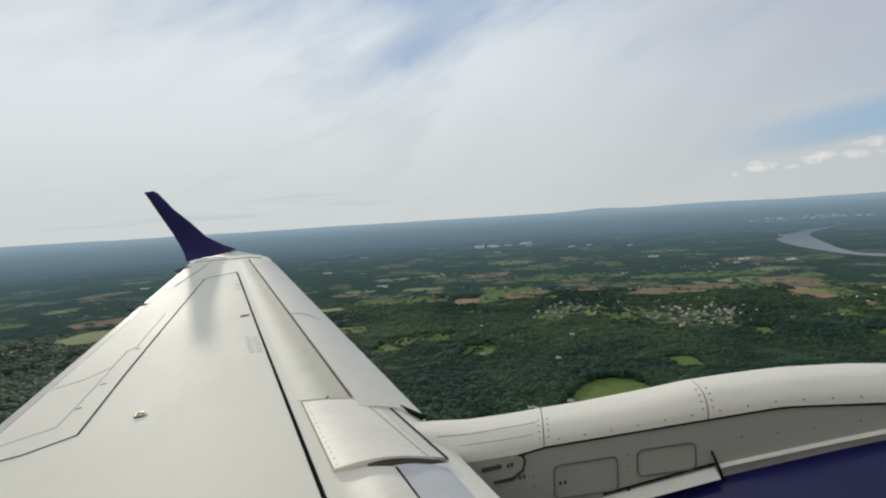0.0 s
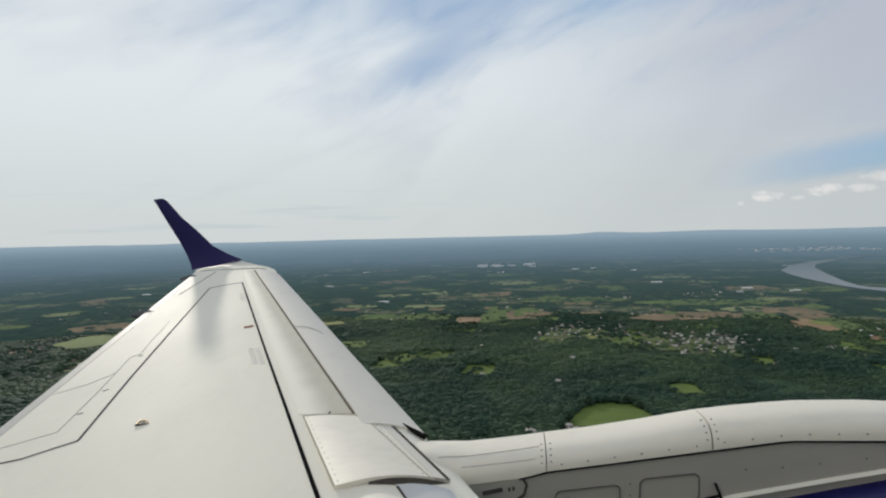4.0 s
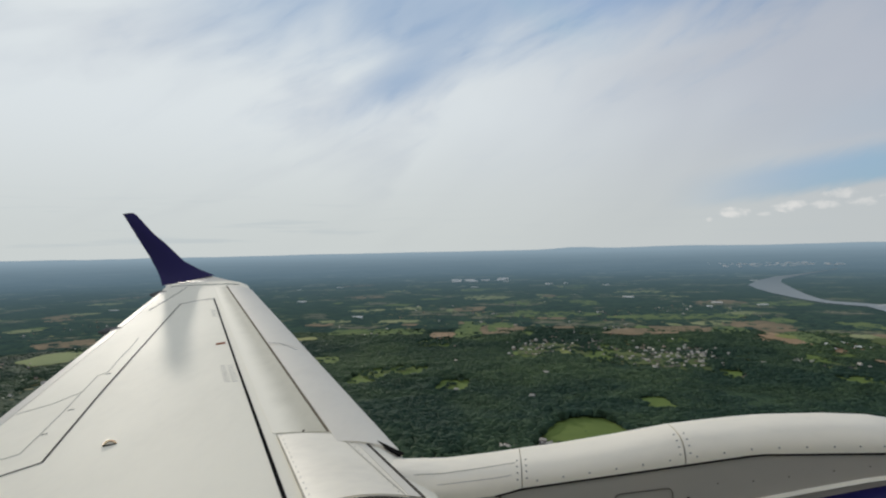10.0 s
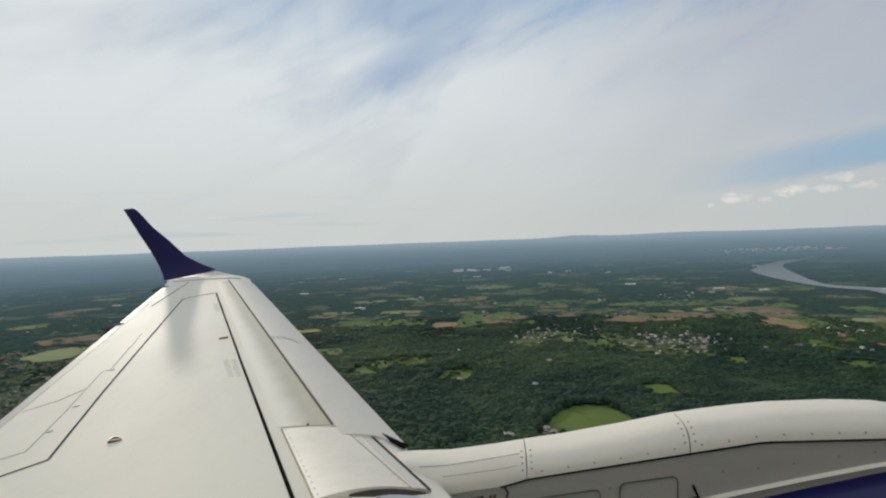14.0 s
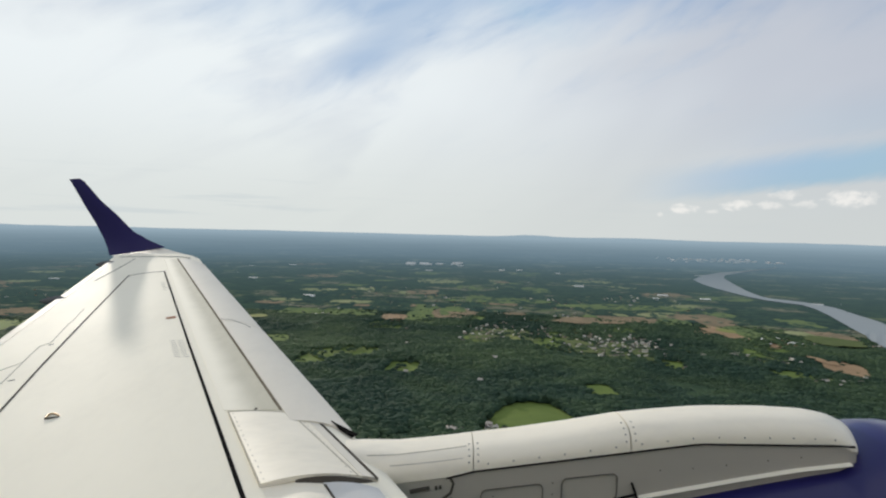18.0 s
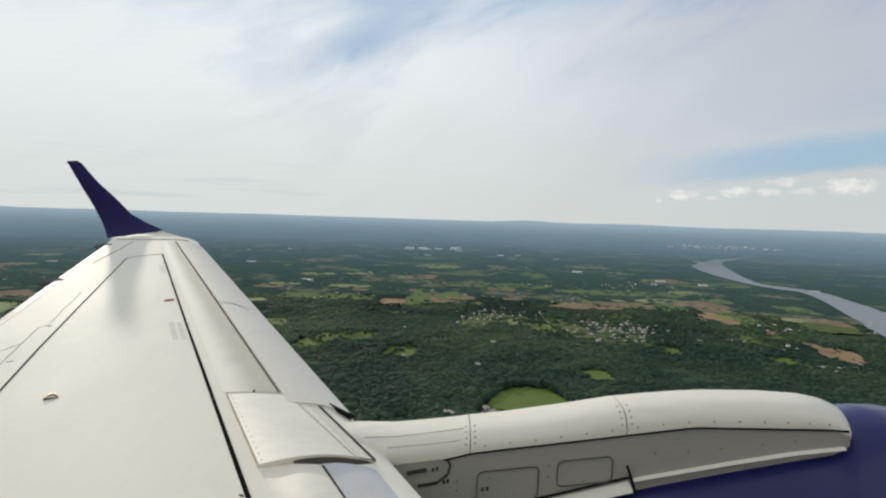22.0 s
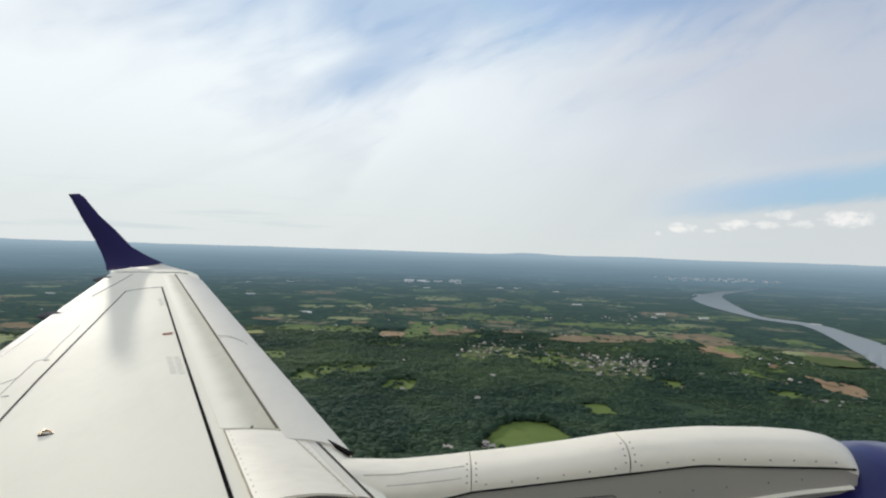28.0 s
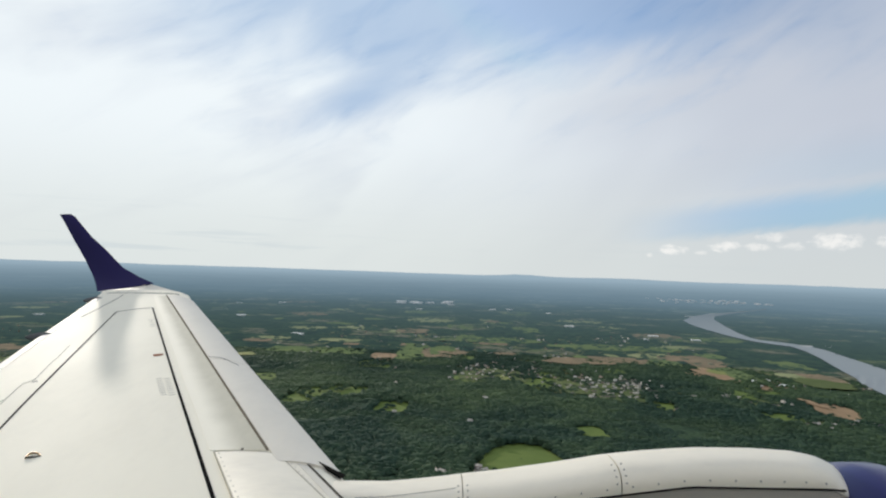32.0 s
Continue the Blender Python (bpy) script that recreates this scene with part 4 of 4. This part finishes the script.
def field(cx, cy, w, h, mat, label, power=3.6):
    """An uneven patch of open land."""
    cx, cy, w, h = grown(cx, cy, w, h)
    verts, faces, n, m = [], [], 40, 5
    global layer
    layer += 1
    lift = (0.6 if math.hypot(cx, cy) < R0 - 200 else 5.0) + 0.03 * layer
    turn = field_turn(cx, cy)
    for j in range(m + 1):
        for k in range(n):
            a = 2 * math.pi * k / n
            c, s = math.cos(a), math.sin(a)
            rad = (abs(c) ** power + abs(s) ** power) ** (-1 / power) * (1 + 0.34 * noise.noise((cx * 0.1 + c * 1.3, cy * 0.1 + s * 1.3, 1.0)) + 0.16 * noise.noise((cx * 0.1 + c * 4.0, cy * 0.1 + s * 4.0, 7.0)))
            q = j / m
            ux, uy = c * rad * q, s * rad * q
            x, y, z, _ = warp(cx + w * (ux * math.cos(turn) - uy * math.sin(turn)), cy + h * (ux * math.sin(turn) + uy * math.cos(turn)), lift)
            verts.append((float(x), float(y), float(z)))
    for j in range(m):
        for k in range(n):
            faces.append((j * n + k, j * n + (k + 1) % n, (j + 1) * n + (k + 1) % n, (j + 1) * n + k))
    ob = solid("field", verts, faces, mat, None)
    return tagged(ob, label, "field", kind="structure")


# Fields past the near ground take the copies with painted haze.
for rows, mat, label in ((PASTURE, "pasture", "bright green pasture among the woods"), (HAY, "hay", "pale yellow-green hay field"), (BARE, "bare", "brown tilled field")):
    for row in rows:
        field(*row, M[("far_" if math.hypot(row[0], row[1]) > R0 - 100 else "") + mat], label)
for cx, cy, w, h, count in VILLAGES:
    if count >= 12:
        field(cx, cy, w * 0.9, h * 0.6, M["far_pasture" if math.hypot(cx, cy) > R0 - 100 else "lawn"], "mown lawns between village houses")
for k, row in enumerate(STREWN):
    mat = ("pasture", "hay", "pasture", "bare")[k % 4]
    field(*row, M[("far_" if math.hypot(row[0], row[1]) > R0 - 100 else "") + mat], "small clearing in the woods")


def patchwork(name, rows, mat, label):
    """Many small uneven openings among the trees, joined: centre, half sizes."""
    verts, faces = [], []
    for cx, cy, w, h in rows:
        base, turn, n = len(verts), field_turn(cx, cy), 9
        lift = 0.5 if math.hypot(cx, cy) < R0 - 60 else 4.6
        for k in range(n + 1):
            a, r = 2 * math.pi * k / n, (0.0 if k == n else rng.uniform(0.7, 1.2))
            ux, uy = w * r * math.cos(a), h * r * math.sin(a)
            p = warp(cx + ux * math.cos(turn) - uy * math.sin(turn), cy + ux * math.sin(turn) + uy * math.cos(turn), lift)
            verts.append(tuple(float(v) for v in p[:3]))
        faces += [(base + k, base + (k + 1) % n, base + n) for k in range(n)]
    return tagged(solid(name, verts, faces, mat), label, "clearings", kind="stuff")


YARDS = []
while len(YARDS) < 760:
    a, d = rng.uniform(-0.75, 0.62), rng.uniform(1650, 3600)
    if d * math.sin(a) > 1150 or noise.noise((d * math.sin(a) * 0.0016, d * math.cos(a) * 0.0016, 9.0)) < -0.02 + (0.35 if d < 1850 else 0.0):
        continue
    YARDS.append((d * math.sin(a), d * math.cos(a), rng.uniform(5, 15) * d / 2300, rng.uniform(6, 20) * d / 2300))
patchwork("yards", [row for row in YARDS if math.hypot(row[0], row[1]) < R0 - 60], M["yards"], "small lawns and yards among the trees")
patchwork("far_yards", [row for row in YARDS if math.hypot(row[0], row[1]) >= R0 - 60], M["far_yards"], "small distant lawns among the trees, under painted haze")


def outline_sheet(name, pts, mat, label, category):
    """A patch inside an outline, as rings towards its middle."""
    cx, cy = np.mean(pts, 0)
    fine = []
    for (xa, ya), (xb, yb) in zip(pts, pts[1:] + pts[:1]):
        fine += [(xa + (xb - xa) * k / 4, ya + (yb - ya) * k / 4) for k in range(4)]
    verts, faces, n = [], [], len(fine)
    for q in (1.0, 0.66, 0.33, 0.02):
        for x, y in fine:
            p = warp(cx + (x - cx) * q, cy + (y - cy) * q, 0.9)
            verts.append(tuple(float(v) for v in p[:3]))
    for j in range(3):
        for k in range(n):
            faces.append((j * n + k, j * n + (k + 1) % n, (j + 1) * n + (k + 1) % n, (j + 1) * n + k))
    return tagged(solid(name, verts, faces, mat), label, category, kind="structure")


outline_sheet("field", MEADOW, M["pasture"], "large bright green meadow with a few houses", "field")


def river():
    rings = []
    for (a, b), (c, d) in zip(zip(NEAR_BANK, FAR_BANK), list(zip(NEAR_BANK, FAR_BANK))[1:]):
        for k in range(8):
            s = k / 8
            p, q = Vector(a).lerp(Vector(c), s), Vector(b).lerp(Vector(d), s)
            ring = []
            for j in range(7):
                m = p.lerp(q, j / 6)
                x, y, z, _ = warp(m.x, m.y, 9.0 if m.length > R0 else 1.2)
                ring.append((float(x), float(y), float(z)))
            rings.append(ring)
    ob = solid("water", *loft(rings, close=False), M["water"], None, "wide grey-blue river winding through woods", True)
    tagged(ob, kind="structure", category="river")


river()


# ---- woods ----
def inside(px, py, poly):
    hit = np.zeros(len(px), bool)
    for (xa, ya), (xb, yb) in zip(poly, poly[1:] + poly[:1]):
        cross = (ya > py) != (yb > py)
        with np.errstate(divide="ignore", invalid="ignore"):
            hit ^= cross & (px < (xb - xa) * (py - ya) / (yb - ya) + xa)
    return hit


RIVER_POLY = NEAR_BANK + FAR_BANK[::-1]


def street_lines():
    """Gently bent streets through each village of some size: lists of plan points."""
    lines = []
    for cx, cy, w, h, count in VILLAGES:
        if count < 10:
            continue
        lanes = max(2, count // 13)
        for k in range(lanes):
            off = (k + 0.5) / lanes * 2 - 1
            bend = rng.uniform(-0.25, 0.25)
            tilt = rng.uniform(-0.25, 0.25)
            pts = []
            for j in range(13):
                q = j / 6 - 1
                pts.append((cx + w * 1.4 * q, cy + h * 1.1 * (off * 0.95 + tilt * q + bend * (q * q - 0.5))))
            lines.append((pts, count / lanes))
    return lines


STREETS = street_lines()


def near_lines(px, py, lines, reach):
    hit = np.zeros(len(px), bool)
    for pts in lines:
        for (xa, ya), (xb, yb) in zip(pts, pts[1:]):
            dx, dy = xb - xa, yb - ya
            q = np.clip(((px - xa) * dx + (py - ya) * dy) / (dx * dx + dy * dy), 0, 1)
            hit |= np.hypot(px - xa - q * dx, py - ya - q * dy) < reach
    return hit


def open_land(px, py):
    hit = inside(px, py, MEADOW) | inside(px * 1.02, py * 1.02, MEADOW) | inside(px, py, RIVER_POLY) | inside(px * 1.03, py * 1.03, RIVER_POLY)
    for row in PASTURE + HAY + BARE + STREWN + YARDS:
        cx, cy, w, h = grown(*row)
        c, s = math.cos(field_turn(cx, cy)), math.sin(field_turn(cx, cy))
        hit |= (np.abs(((px - cx) * c + (py - cy) * s) / w) ** 3.6 + np.abs(((py - cy) * c - (px - cx) * s) / h) ** 3.6) < 0.95
    thin = rng.random(len(px))
    hit &= ~((thin > np.where(np.hypot(px, py) < 1300, 0.985, np.where(np.hypot(px, py) < 2000, 0.965, 0.86))) & ~inside(px, py, RIVER_POLY) & ~inside(px, py, MEADOW))
    for cx, cy, w, h, _ in VILLAGES:
        hit |= ((np.abs(px - cx) < w) & (np.abs(py - cy) < h)) & (thin < 0.34)
    hit |= (near_lines(px, py, [pts for pts, _ in STREETS], 11.0) | near_lines(px * 1.010, py * 1.010, [pts for pts, _ in STREETS], 12.0)) & (thin < 0.62)
    hit |= near_lines(px + 14 * np.sin(py / 37.0) + 7 * np.sin(py / 13.0), py, [CREEK], 5.5) & (thin < 0.85) | near_lines(px, py, [HEDGE], 6.0)
    return hit


def crowns(name, px, py, size, tall, mat, label):
    """Many uneven tree crowns joined into one mesh: a ragged dome of three rings each."""
    count = len(px)
    x, y, z, k = warp(px, py)
    sides = 5
    ang = np.linspace(0, 2 * np.pi, sides, endpoint=False)[None, :] + rng.uniform(0, 6.28, (count, 1))
    verts = np.zeros((count, 2 * sides + 1, 3))
    for j, (r, h) in enumerate(((1.2, 0.42), (0.78, 0.86))):
        rad = size[:, None] * r * rng.uniform(0.72, 1.25, (count, sides))
        verts[:, j * sides : (j + 1) * sides, 0] = np.cos(ang + 0.4 * j) * rad
        verts[:, j * sides : (j + 1) * sides, 1] = np.sin(ang + 0.4 * j) * rad
        verts[:, j * sides : (j + 1) * sides, 2] = tall[:, None] * h * rng.uniform(0.8, 1.2, (count, sides))
    verts[:, -1, 0], verts[:, -1, 1] = rng.uniform(-0.3, 0.3, count) * size, rng.uniform(-0.3, 0.3, count) * size
    verts[:, -1, 2] = tall
    verts = verts * k[:, None, None] + np.stack([x, y, z], -1)[:, None]
    faces = []
    for a in range(sides):
        b = (a + 1) % sides
        faces += [(a, b, sides + b), (a, sides + b, sides + a), (sides + a, sides + b, 2 * sides)]
    faces = (np.array(faces)[None] + (np.arange(count) * (2 * sides + 1))[:, None, None]).reshape(-1, 3)
    me = bpy.data.meshes.new(name)
    me.vertices.add(count * (2 * sides + 1))
    me.vertices.foreach_set("co", verts.ravel())
    me.loops.add(faces.size)
    me.loops.foreach_set("vertex_index", faces.ravel().astype(np.int32))
    me.polygons.add(len(faces))
    me.polygons.foreach_set("loop_start", np.arange(0, faces.size, 3, dtype=np.int32))
    me.polygons.foreach_set("use_smooth", np.ones(len(faces), bool))
    me.update(calc_edges=True)
    me.materials.append(mat)
    return tagged(new(name, me), label, "trees", kind="stuff")


def strew(count, d0, d1, a0=-0.80, a1=0.80):
    a = rng.uniform(a0, a1, count)
    d = np.sqrt(rng.uniform(d0**2, d1**2, count))
    return d * np.sin(a), d * np.cos(a)


px, py = strew(122000, 760, 2420, -0.80, 0.68)
keep = ~open_land(px, py)
px, py = px[keep], py[keep]
clump = np.array([0.5 * noise.noise((a * 0.024, b * 0.024, 8.0)) + 0.5 * noise.noise((a * 0.009, b * 0.009, 2.0)) + 0.9 * noise.noise((a * 0.0035, b * 0.0035, 5.0)) for a, b in zip(px, py)])
s = np.where(rng.random(len(px)) < 0.25, rng.uniform(6.0, 9.5, len(px)), rng.uniform(3.4, 6.2, len(px))) * (1 + 0.35 * clump)
crowns("woods", px, py, s, s * rng.uniform(0.22, 0.36, len(px)) + 4.6 + 6.5 * clump, M["woods"], "dense dark green summer woods seen from above")
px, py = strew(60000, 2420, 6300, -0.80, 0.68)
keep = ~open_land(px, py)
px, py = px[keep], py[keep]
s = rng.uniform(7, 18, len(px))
crowns("backdrop_woods", px, py, s, s * rng.uniform(0.3, 0.55, len(px)) + 3, M["distance"], "distant woods in clumps with blue-green haze painted in")


# ---- houses ----
def box(bm, x0, x1, y0, y1, z0, z1):
    v = [bm.verts.new(p) for p in ((x0, y0, z0), (x1, y0, z0), (x1, y1, z0), (x0, y1, z0), (x0, y0, z1), (x1, y0, z1), (x1, y1, z1), (x0, y1, z1))]
    for f in ((0, 3, 2, 1), (4, 5, 6, 7), (0, 1, 5, 4), (1, 2, 6, 5), (2, 3, 7, 6), (3, 0, 4, 7)):
        bm.faces.new([v[k] for k in f])


def house(long, wide, eaves, ridge, wall, roof, label):
    root = tagged(new("house"), label, "house", "houses of the villages")
    bm = bmesh.new()
    a, b = long / 2, wide / 2
    v = [bm.verts.new(p) for p in ((-a, -b, -1), (a, -b, -1), (a, b, -1), (-a, b, -1), (-a, -b, eaves), (a, -b, eaves), (a, b, eaves), (-a, b, eaves), (-a, 0, ridge), (a, 0, ridge))]
    for f in ((0, 1, 5, 4), (2, 3, 7, 6), (1, 2, 6, 9, 5), (3, 0, 4, 8, 7)):
        bm.faces.new([v[k] for k in f])
    part("wall", bm, wall, root)
    bm = bmesh.new()
    o, t = 0.5, 0.25
    drop = (ridge - eaves) / b * o
    ring = [(-b - o, eaves - drop), (0, ridge), (b + o, eaves - drop), (b + o, eaves - drop + t), (0, ridge + t), (-b - o, eaves - drop + t)]
    ends = [[bm.verts.new((x, y, z)) for y, z in ring] for x in (-a - o, a + o)]
    for k in range(6):
        bm.faces.new((ends[0][k], ends[0][(k + 1) % 6], ends[1][(k + 1) % 6], ends[1][k]))
    for e in ends:
        bm.faces.new((e[0], e[1], e[4], e[5])), bm.faces.new((e[1], e[2], e[3], e[4]))
    part("roof", bm, roof, root)
    bm = bmesh.new()
    box(bm, a * 0.3, a * 0.3 + 0.9, -0.4, 0.4, eaves, ridge + 1.1)
    part("chimney", bm, M["bare"], root)
    for side in (-1, 1):
        for k, x in enumerate((-a * 0.62, 0.0, a * 0.62)):
            door = side == -1 and k == 1
            bm = bmesh.new()
            wide_, low, high = (1.1, 0.0, 2.1) if door else (1.3, eaves * 0.42, eaves * 0.72)
            box(bm, x - wide_ / 2, x + wide_ / 2, side * (b + 0.04) - 0.05, side * (b + 0.04) + 0.05, low, high)
            part("door" if door else "window", bm, M["trunk"] if door else M["glass"], root)
    return root


def hall(long, wide, tall, label):
    root = tagged(new("warehouse"), label, "warehouse", "pale flat-roofed halls")
    bm = bmesh.new()
    box(bm, -long / 2, long / 2, -wide / 2, wide / 2, -1, tall)
    part("wall", bm, M["white_roof"], root)
    bm = bmesh.new()
    box(bm, -long / 2 - 0.3, long / 2 + 0.3, -wide / 2 - 0.3, wide / 2 + 0.3, tall + 0.004, tall + 0.7)
    part("roof", bm, M["white_roof"], root)
    for x in (-long * 0.3, long * 0.3):
        bm = bmesh.new()
        box(bm, x - 2.2, x + 2.2, -wide / 2 - 0.06, -wide / 2 + 0.06, 0.0, 4.2)
        part("loading_door", bm, M["roof"], root)
    return root


def stand(cx, cy, turn, size=1.0):
    x, y, z, k = warp(cx, cy)
    return Matrix.Translation((float(x), float(y), float(z) + (0.2 if k > 0.99 else 1.0))) @ Matrix.Rotation(turn, 4, "Z") @ Matrix.Diagonal((k * size, k * size, k * size, 1))


M["pale_wall"] = material("white_clapboard", plain((0.82, 0.78, 0.70), 0.8, 0, 0.08, 0.05))
M["tan_wall"] = material("tan_siding", plain((0.45, 0.36, 0.27), 0.8, 0, 0.15, 0.05))
M["pale_roof"] = material("sunlit_pale_shingle", plain((0.54, 0.49, 0.43), 0.8, 0, 0.2, 0.05))
HOUSES = [
    (12.0, 8.5, 5.0, 8.2, "pale_wall", "pale_roof", "white house with a pale grey gable roof"),
    (11.0, 8.0, 4.5, 7.6, "pale_wall", "roof", "white house with a dark grey gable roof"),
    (13.0, 8.0, 4.5, 7.4, "tan_wall", "roof", "tan house with a dark shingle roof"),
    (10.0, 7.5, 5.5, 8.4, "wall", "pale_roof", "cream house with a light gable roof"),
]
kinds = []
for a, b, c, d, w, r, label in HOUSES:
    kinds.append((house(a, b, c, d, M[w], M[r], label), len(kinds)))
spare = [True] * len(kinds)


PLOTS = []


def place_house(x, y, turn, size):
    PLOTS.append((math.hypot(x, y), x, y, turn, size, int(rng.integers(0, 4))))


for pts, count in STREETS:
    ring = []
    for k, (x, y) in enumerate(pts):
        (xa, ya), (xb, yb) = pts[max(k - 1, 0)], pts[min(k + 1, len(pts) - 1)]
        d = Vector((ya - yb, xb - xa)).normalized() * 3.2
        ring.append([tuple(float(v) for v in warp(x + s * d.x, y + s * d.y, up)[:3]) for s, up in ((1, 0.2), (1, 1.0), (-1, 1.0), (-1, 0.2))])
    tagged(solid("road", *loft(ring), M["street"]), "pale asphalt village street", "road", kind="structure")
    for k in range(int(round(count * 1.3))):
        q = rng.uniform(0, len(pts) - 1.001)
        j = int(q)
        (xa, ya), (xb, yb) = pts[j], pts[j + 1]
        along = Vector((xb - xa, yb - ya))
        side = Vector((-along.y, along.x)).normalized() * rng.choice((-1, 1)) * rng.uniform(13, 19)
        p = Vector((xa, ya)) + along * (q - j) + side
        place_house(p.x, p.y, math.atan2(along.y, along.x) + rng.uniform(-0.15, 0.15) + (math.pi / 2 if rng.random() < 0.25 else 0), rng.uniform(0.5, 0.82))
for cx, cy, w, h, count in VILLAGES:
    if count < 10:
        for k in range(count):
            place_house(cx + rng.uniform(-w, w), cy + rng.uniform(-h, h), rng.uniform(0, 3.1), rng.uniform(0.75, 1.05))
for k in range(0, len(YARDS), 3):
    cx, cy, w, h = YARDS[k]
    place_house(cx + rng.uniform(-w, w), cy + rng.uniform(-h, h), rng.uniform(0, 3.1), rng.uniform(0.6, 0.95))
for k in range(46):  # farms and single houses
    a, d = rng.uniform(-0.7, 0.55), rng.uniform(1000, 2350)
    place_house(d * math.sin(a), d * math.cos(a), rng.uniform(0, 3.1), rng.uniform(0.8, 1.1))

PLOTS.sort()
for _, x, y, turn, size, kind in PLOTS[:290]:
    m = stand(x, y, turn, size)
    if spare[kind]:
        spare[kind] = False
        kinds[kind][0].matrix_basis = m
    else:
        copy_thing(kinds[kind][0], m)


def far_houses(rows):
    """The farther houses of the villages, gable walls and roofs joined."""
    verts, faces, slots = [], [], []
    for _, x, y, turn, size, kind in rows:
        long, wide, eaves, ridge = HOUSES[kind][:4]
        a, b, m, base = long / 2, wide / 2, stand(x, y, turn, size), len(verts)
        for p in ((-a, -b, -1), (a, -b, -1), (a, b, -1), (-a, b, -1), (-a, -b, eaves), (a, -b, eaves), (a, b, eaves), (-a, b, eaves), (-a, 0, ridge), (a, 0, ridge)):
            verts.append(tuple(m @ Vector(p)))
        for f, slot in (((0, 1, 5, 4), 0), ((2, 3, 7, 6), 0), ((1, 2, 6, 9, 5), 0), ((3, 0, 4, 8, 7), 0), ((4, 5, 9, 8), 1), ((6, 7, 8, 9), 1)):
            faces.append(tuple(base + k for k in f))
            slots.append(2 * (kind % 2) + slot)
    me = mesh("far_houses", verts, faces, M["pale_wall"])
    for key in ("pale_roof", "tan_wall", "roof"):
        me.materials.append(M[key])
    me.polygons.foreach_set("material_index", slots)
    tagged(new("far_houses", me), "small pale and dark roofs of distant village houses", "houses", kind="stuff")


far_houses(PLOTS[290:])

base_hall = hall(46, 22, 8, "long pale flat-roofed hall")
base_hall.matrix_basis = stand(960, 1915, 0.3, 0.7)
for k in range(14):
    copy_thing(base_hall, stand(1000 + rng.uniform(-75, 75), 1895 + rng.uniform(-70, 70), 0.35 + rng.integers(0, 2) * 1.57, rng.uniform(0.5, 0.9)))
for k in range(10):
    copy_thing(base_hall, stand(-104 + rng.uniform(-270, 270), 6157 + rng.uniform(-260, 260), rng.uniform(-0.2, 0.2), rng.uniform(1.8, 3.2)))
for k in range(60):
    copy_thing(base_hall, stand(4010 + rng.uniform(-850, 850), 9455 + rng.uniform(-800, 800), rng.uniform(-0.3, 0.3), rng.uniform(0.7, 2.0)))
for k in range(26):
    a, d = rng.uniform(-0.6, 0.6), rng.uniform(2600, 6000)
    copy_thing(base_hall, stand(d * math.sin(a), d * math.cos(a), rng.uniform(-0.3, 0.3), rng.uniform(0.7, 1.8)))


# ---- single trees at the edges of the meadow and by the houses ----
def single_tree(seed):
    root = tagged(new("tree"), "broad green tree standing alone in open land", "tree", "single trees in the fields")
    pick = np.random.default_rng(seed)
    rings = [[(r * math.cos(a) + 0.1 * z, r * math.sin(a), z) for a in np.linspace(0, 2 * math.pi, 7, endpoint=False)] for z, r in ((-0.5, 0.45), (1.2, 0.32), (3.2, 0.24), (5.2, 0.10))]
    solid("trunk", *loft(rings), M["trunk"], root)
    for k in range(3):
        a = 2.1 * k + seed
        way = Vector((math.cos(a), math.sin(a), 0.9))
        rings = [[tuple(Vector((0.3, 0, 2.6)) + way * t + Vector((r * math.cos(b), r * math.sin(b), 0))) for b in np.linspace(0, 2 * math.pi, 5, endpoint=False)] for t, r in ((0, 0.16), (1.2, 0.11), (2.4, 0.05))]
        solid("limb", *loft(rings), M["trunk"], root)
    verts, faces = [], []
    for k in range(150):
        a, t = pick.uniform(0, 6.28), pick.uniform(-1, 1)
        r = math.sqrt(max(0, 1 - t * t)) * pick.uniform(0.55, 1.0)
        p = Vector((3.6 * r * math.cos(a) + 0.4, 3.6 * r * math.sin(a), 5.4 + 2.6 * t))
        s = pick.uniform(0.55, 1.15)
        base = len(verts)
        turn = Euler(pick.uniform(0, 6.28, 3)).to_matrix()
        for q in ((1, 0, 0.2), (-0.5, 0.85, -0.2), (-0.5, -0.85, 0.1), (0, 0, 0.9), (0.1, 0, -0.8)):
            verts.append(tuple(p + turn @ Vector(q) * s))
        faces += [(base, base + 1, base + 3), (base + 1, base + 2, base + 3), (base + 2, base, base + 3), (base + 1, base, base + 4), (base + 2, base + 1, base + 4), (base, base + 2, base + 4)]
    solid("crown", verts, faces, M["woods"], root)
    return root


trees = [single_tree(k) for k in range(4)]
spots = []
for row in PASTURE[:12]:
    if math.hypot(row[0], row[1]) < R0:
        for k in range(5):
            spots.append((row[0] + rng.uniform(-1, 1) * row[2], row[1] + rng.uniform(-1, 1) * row[3]))
for (xa, ya), (xb, yb) in zip(MEADOW, MEADOW[1:] + MEADOW[:1]):
    for k in range(3):
        q = rng.random()
        spots.append((xa + (xb - xa) * q + rng.uniform(-6, 6), ya + (yb - ya) * q + rng.uniform(-6, 6)))
for k, (x, y) in enumerate(spots):
    m = stand(x, y, rng.uniform(0, 6.2), rng.uniform(0.8, 1.4))
    if k < 4:
        trees[k].matrix_basis = m
    else:
        copy_thing(trees[k % 4], m)
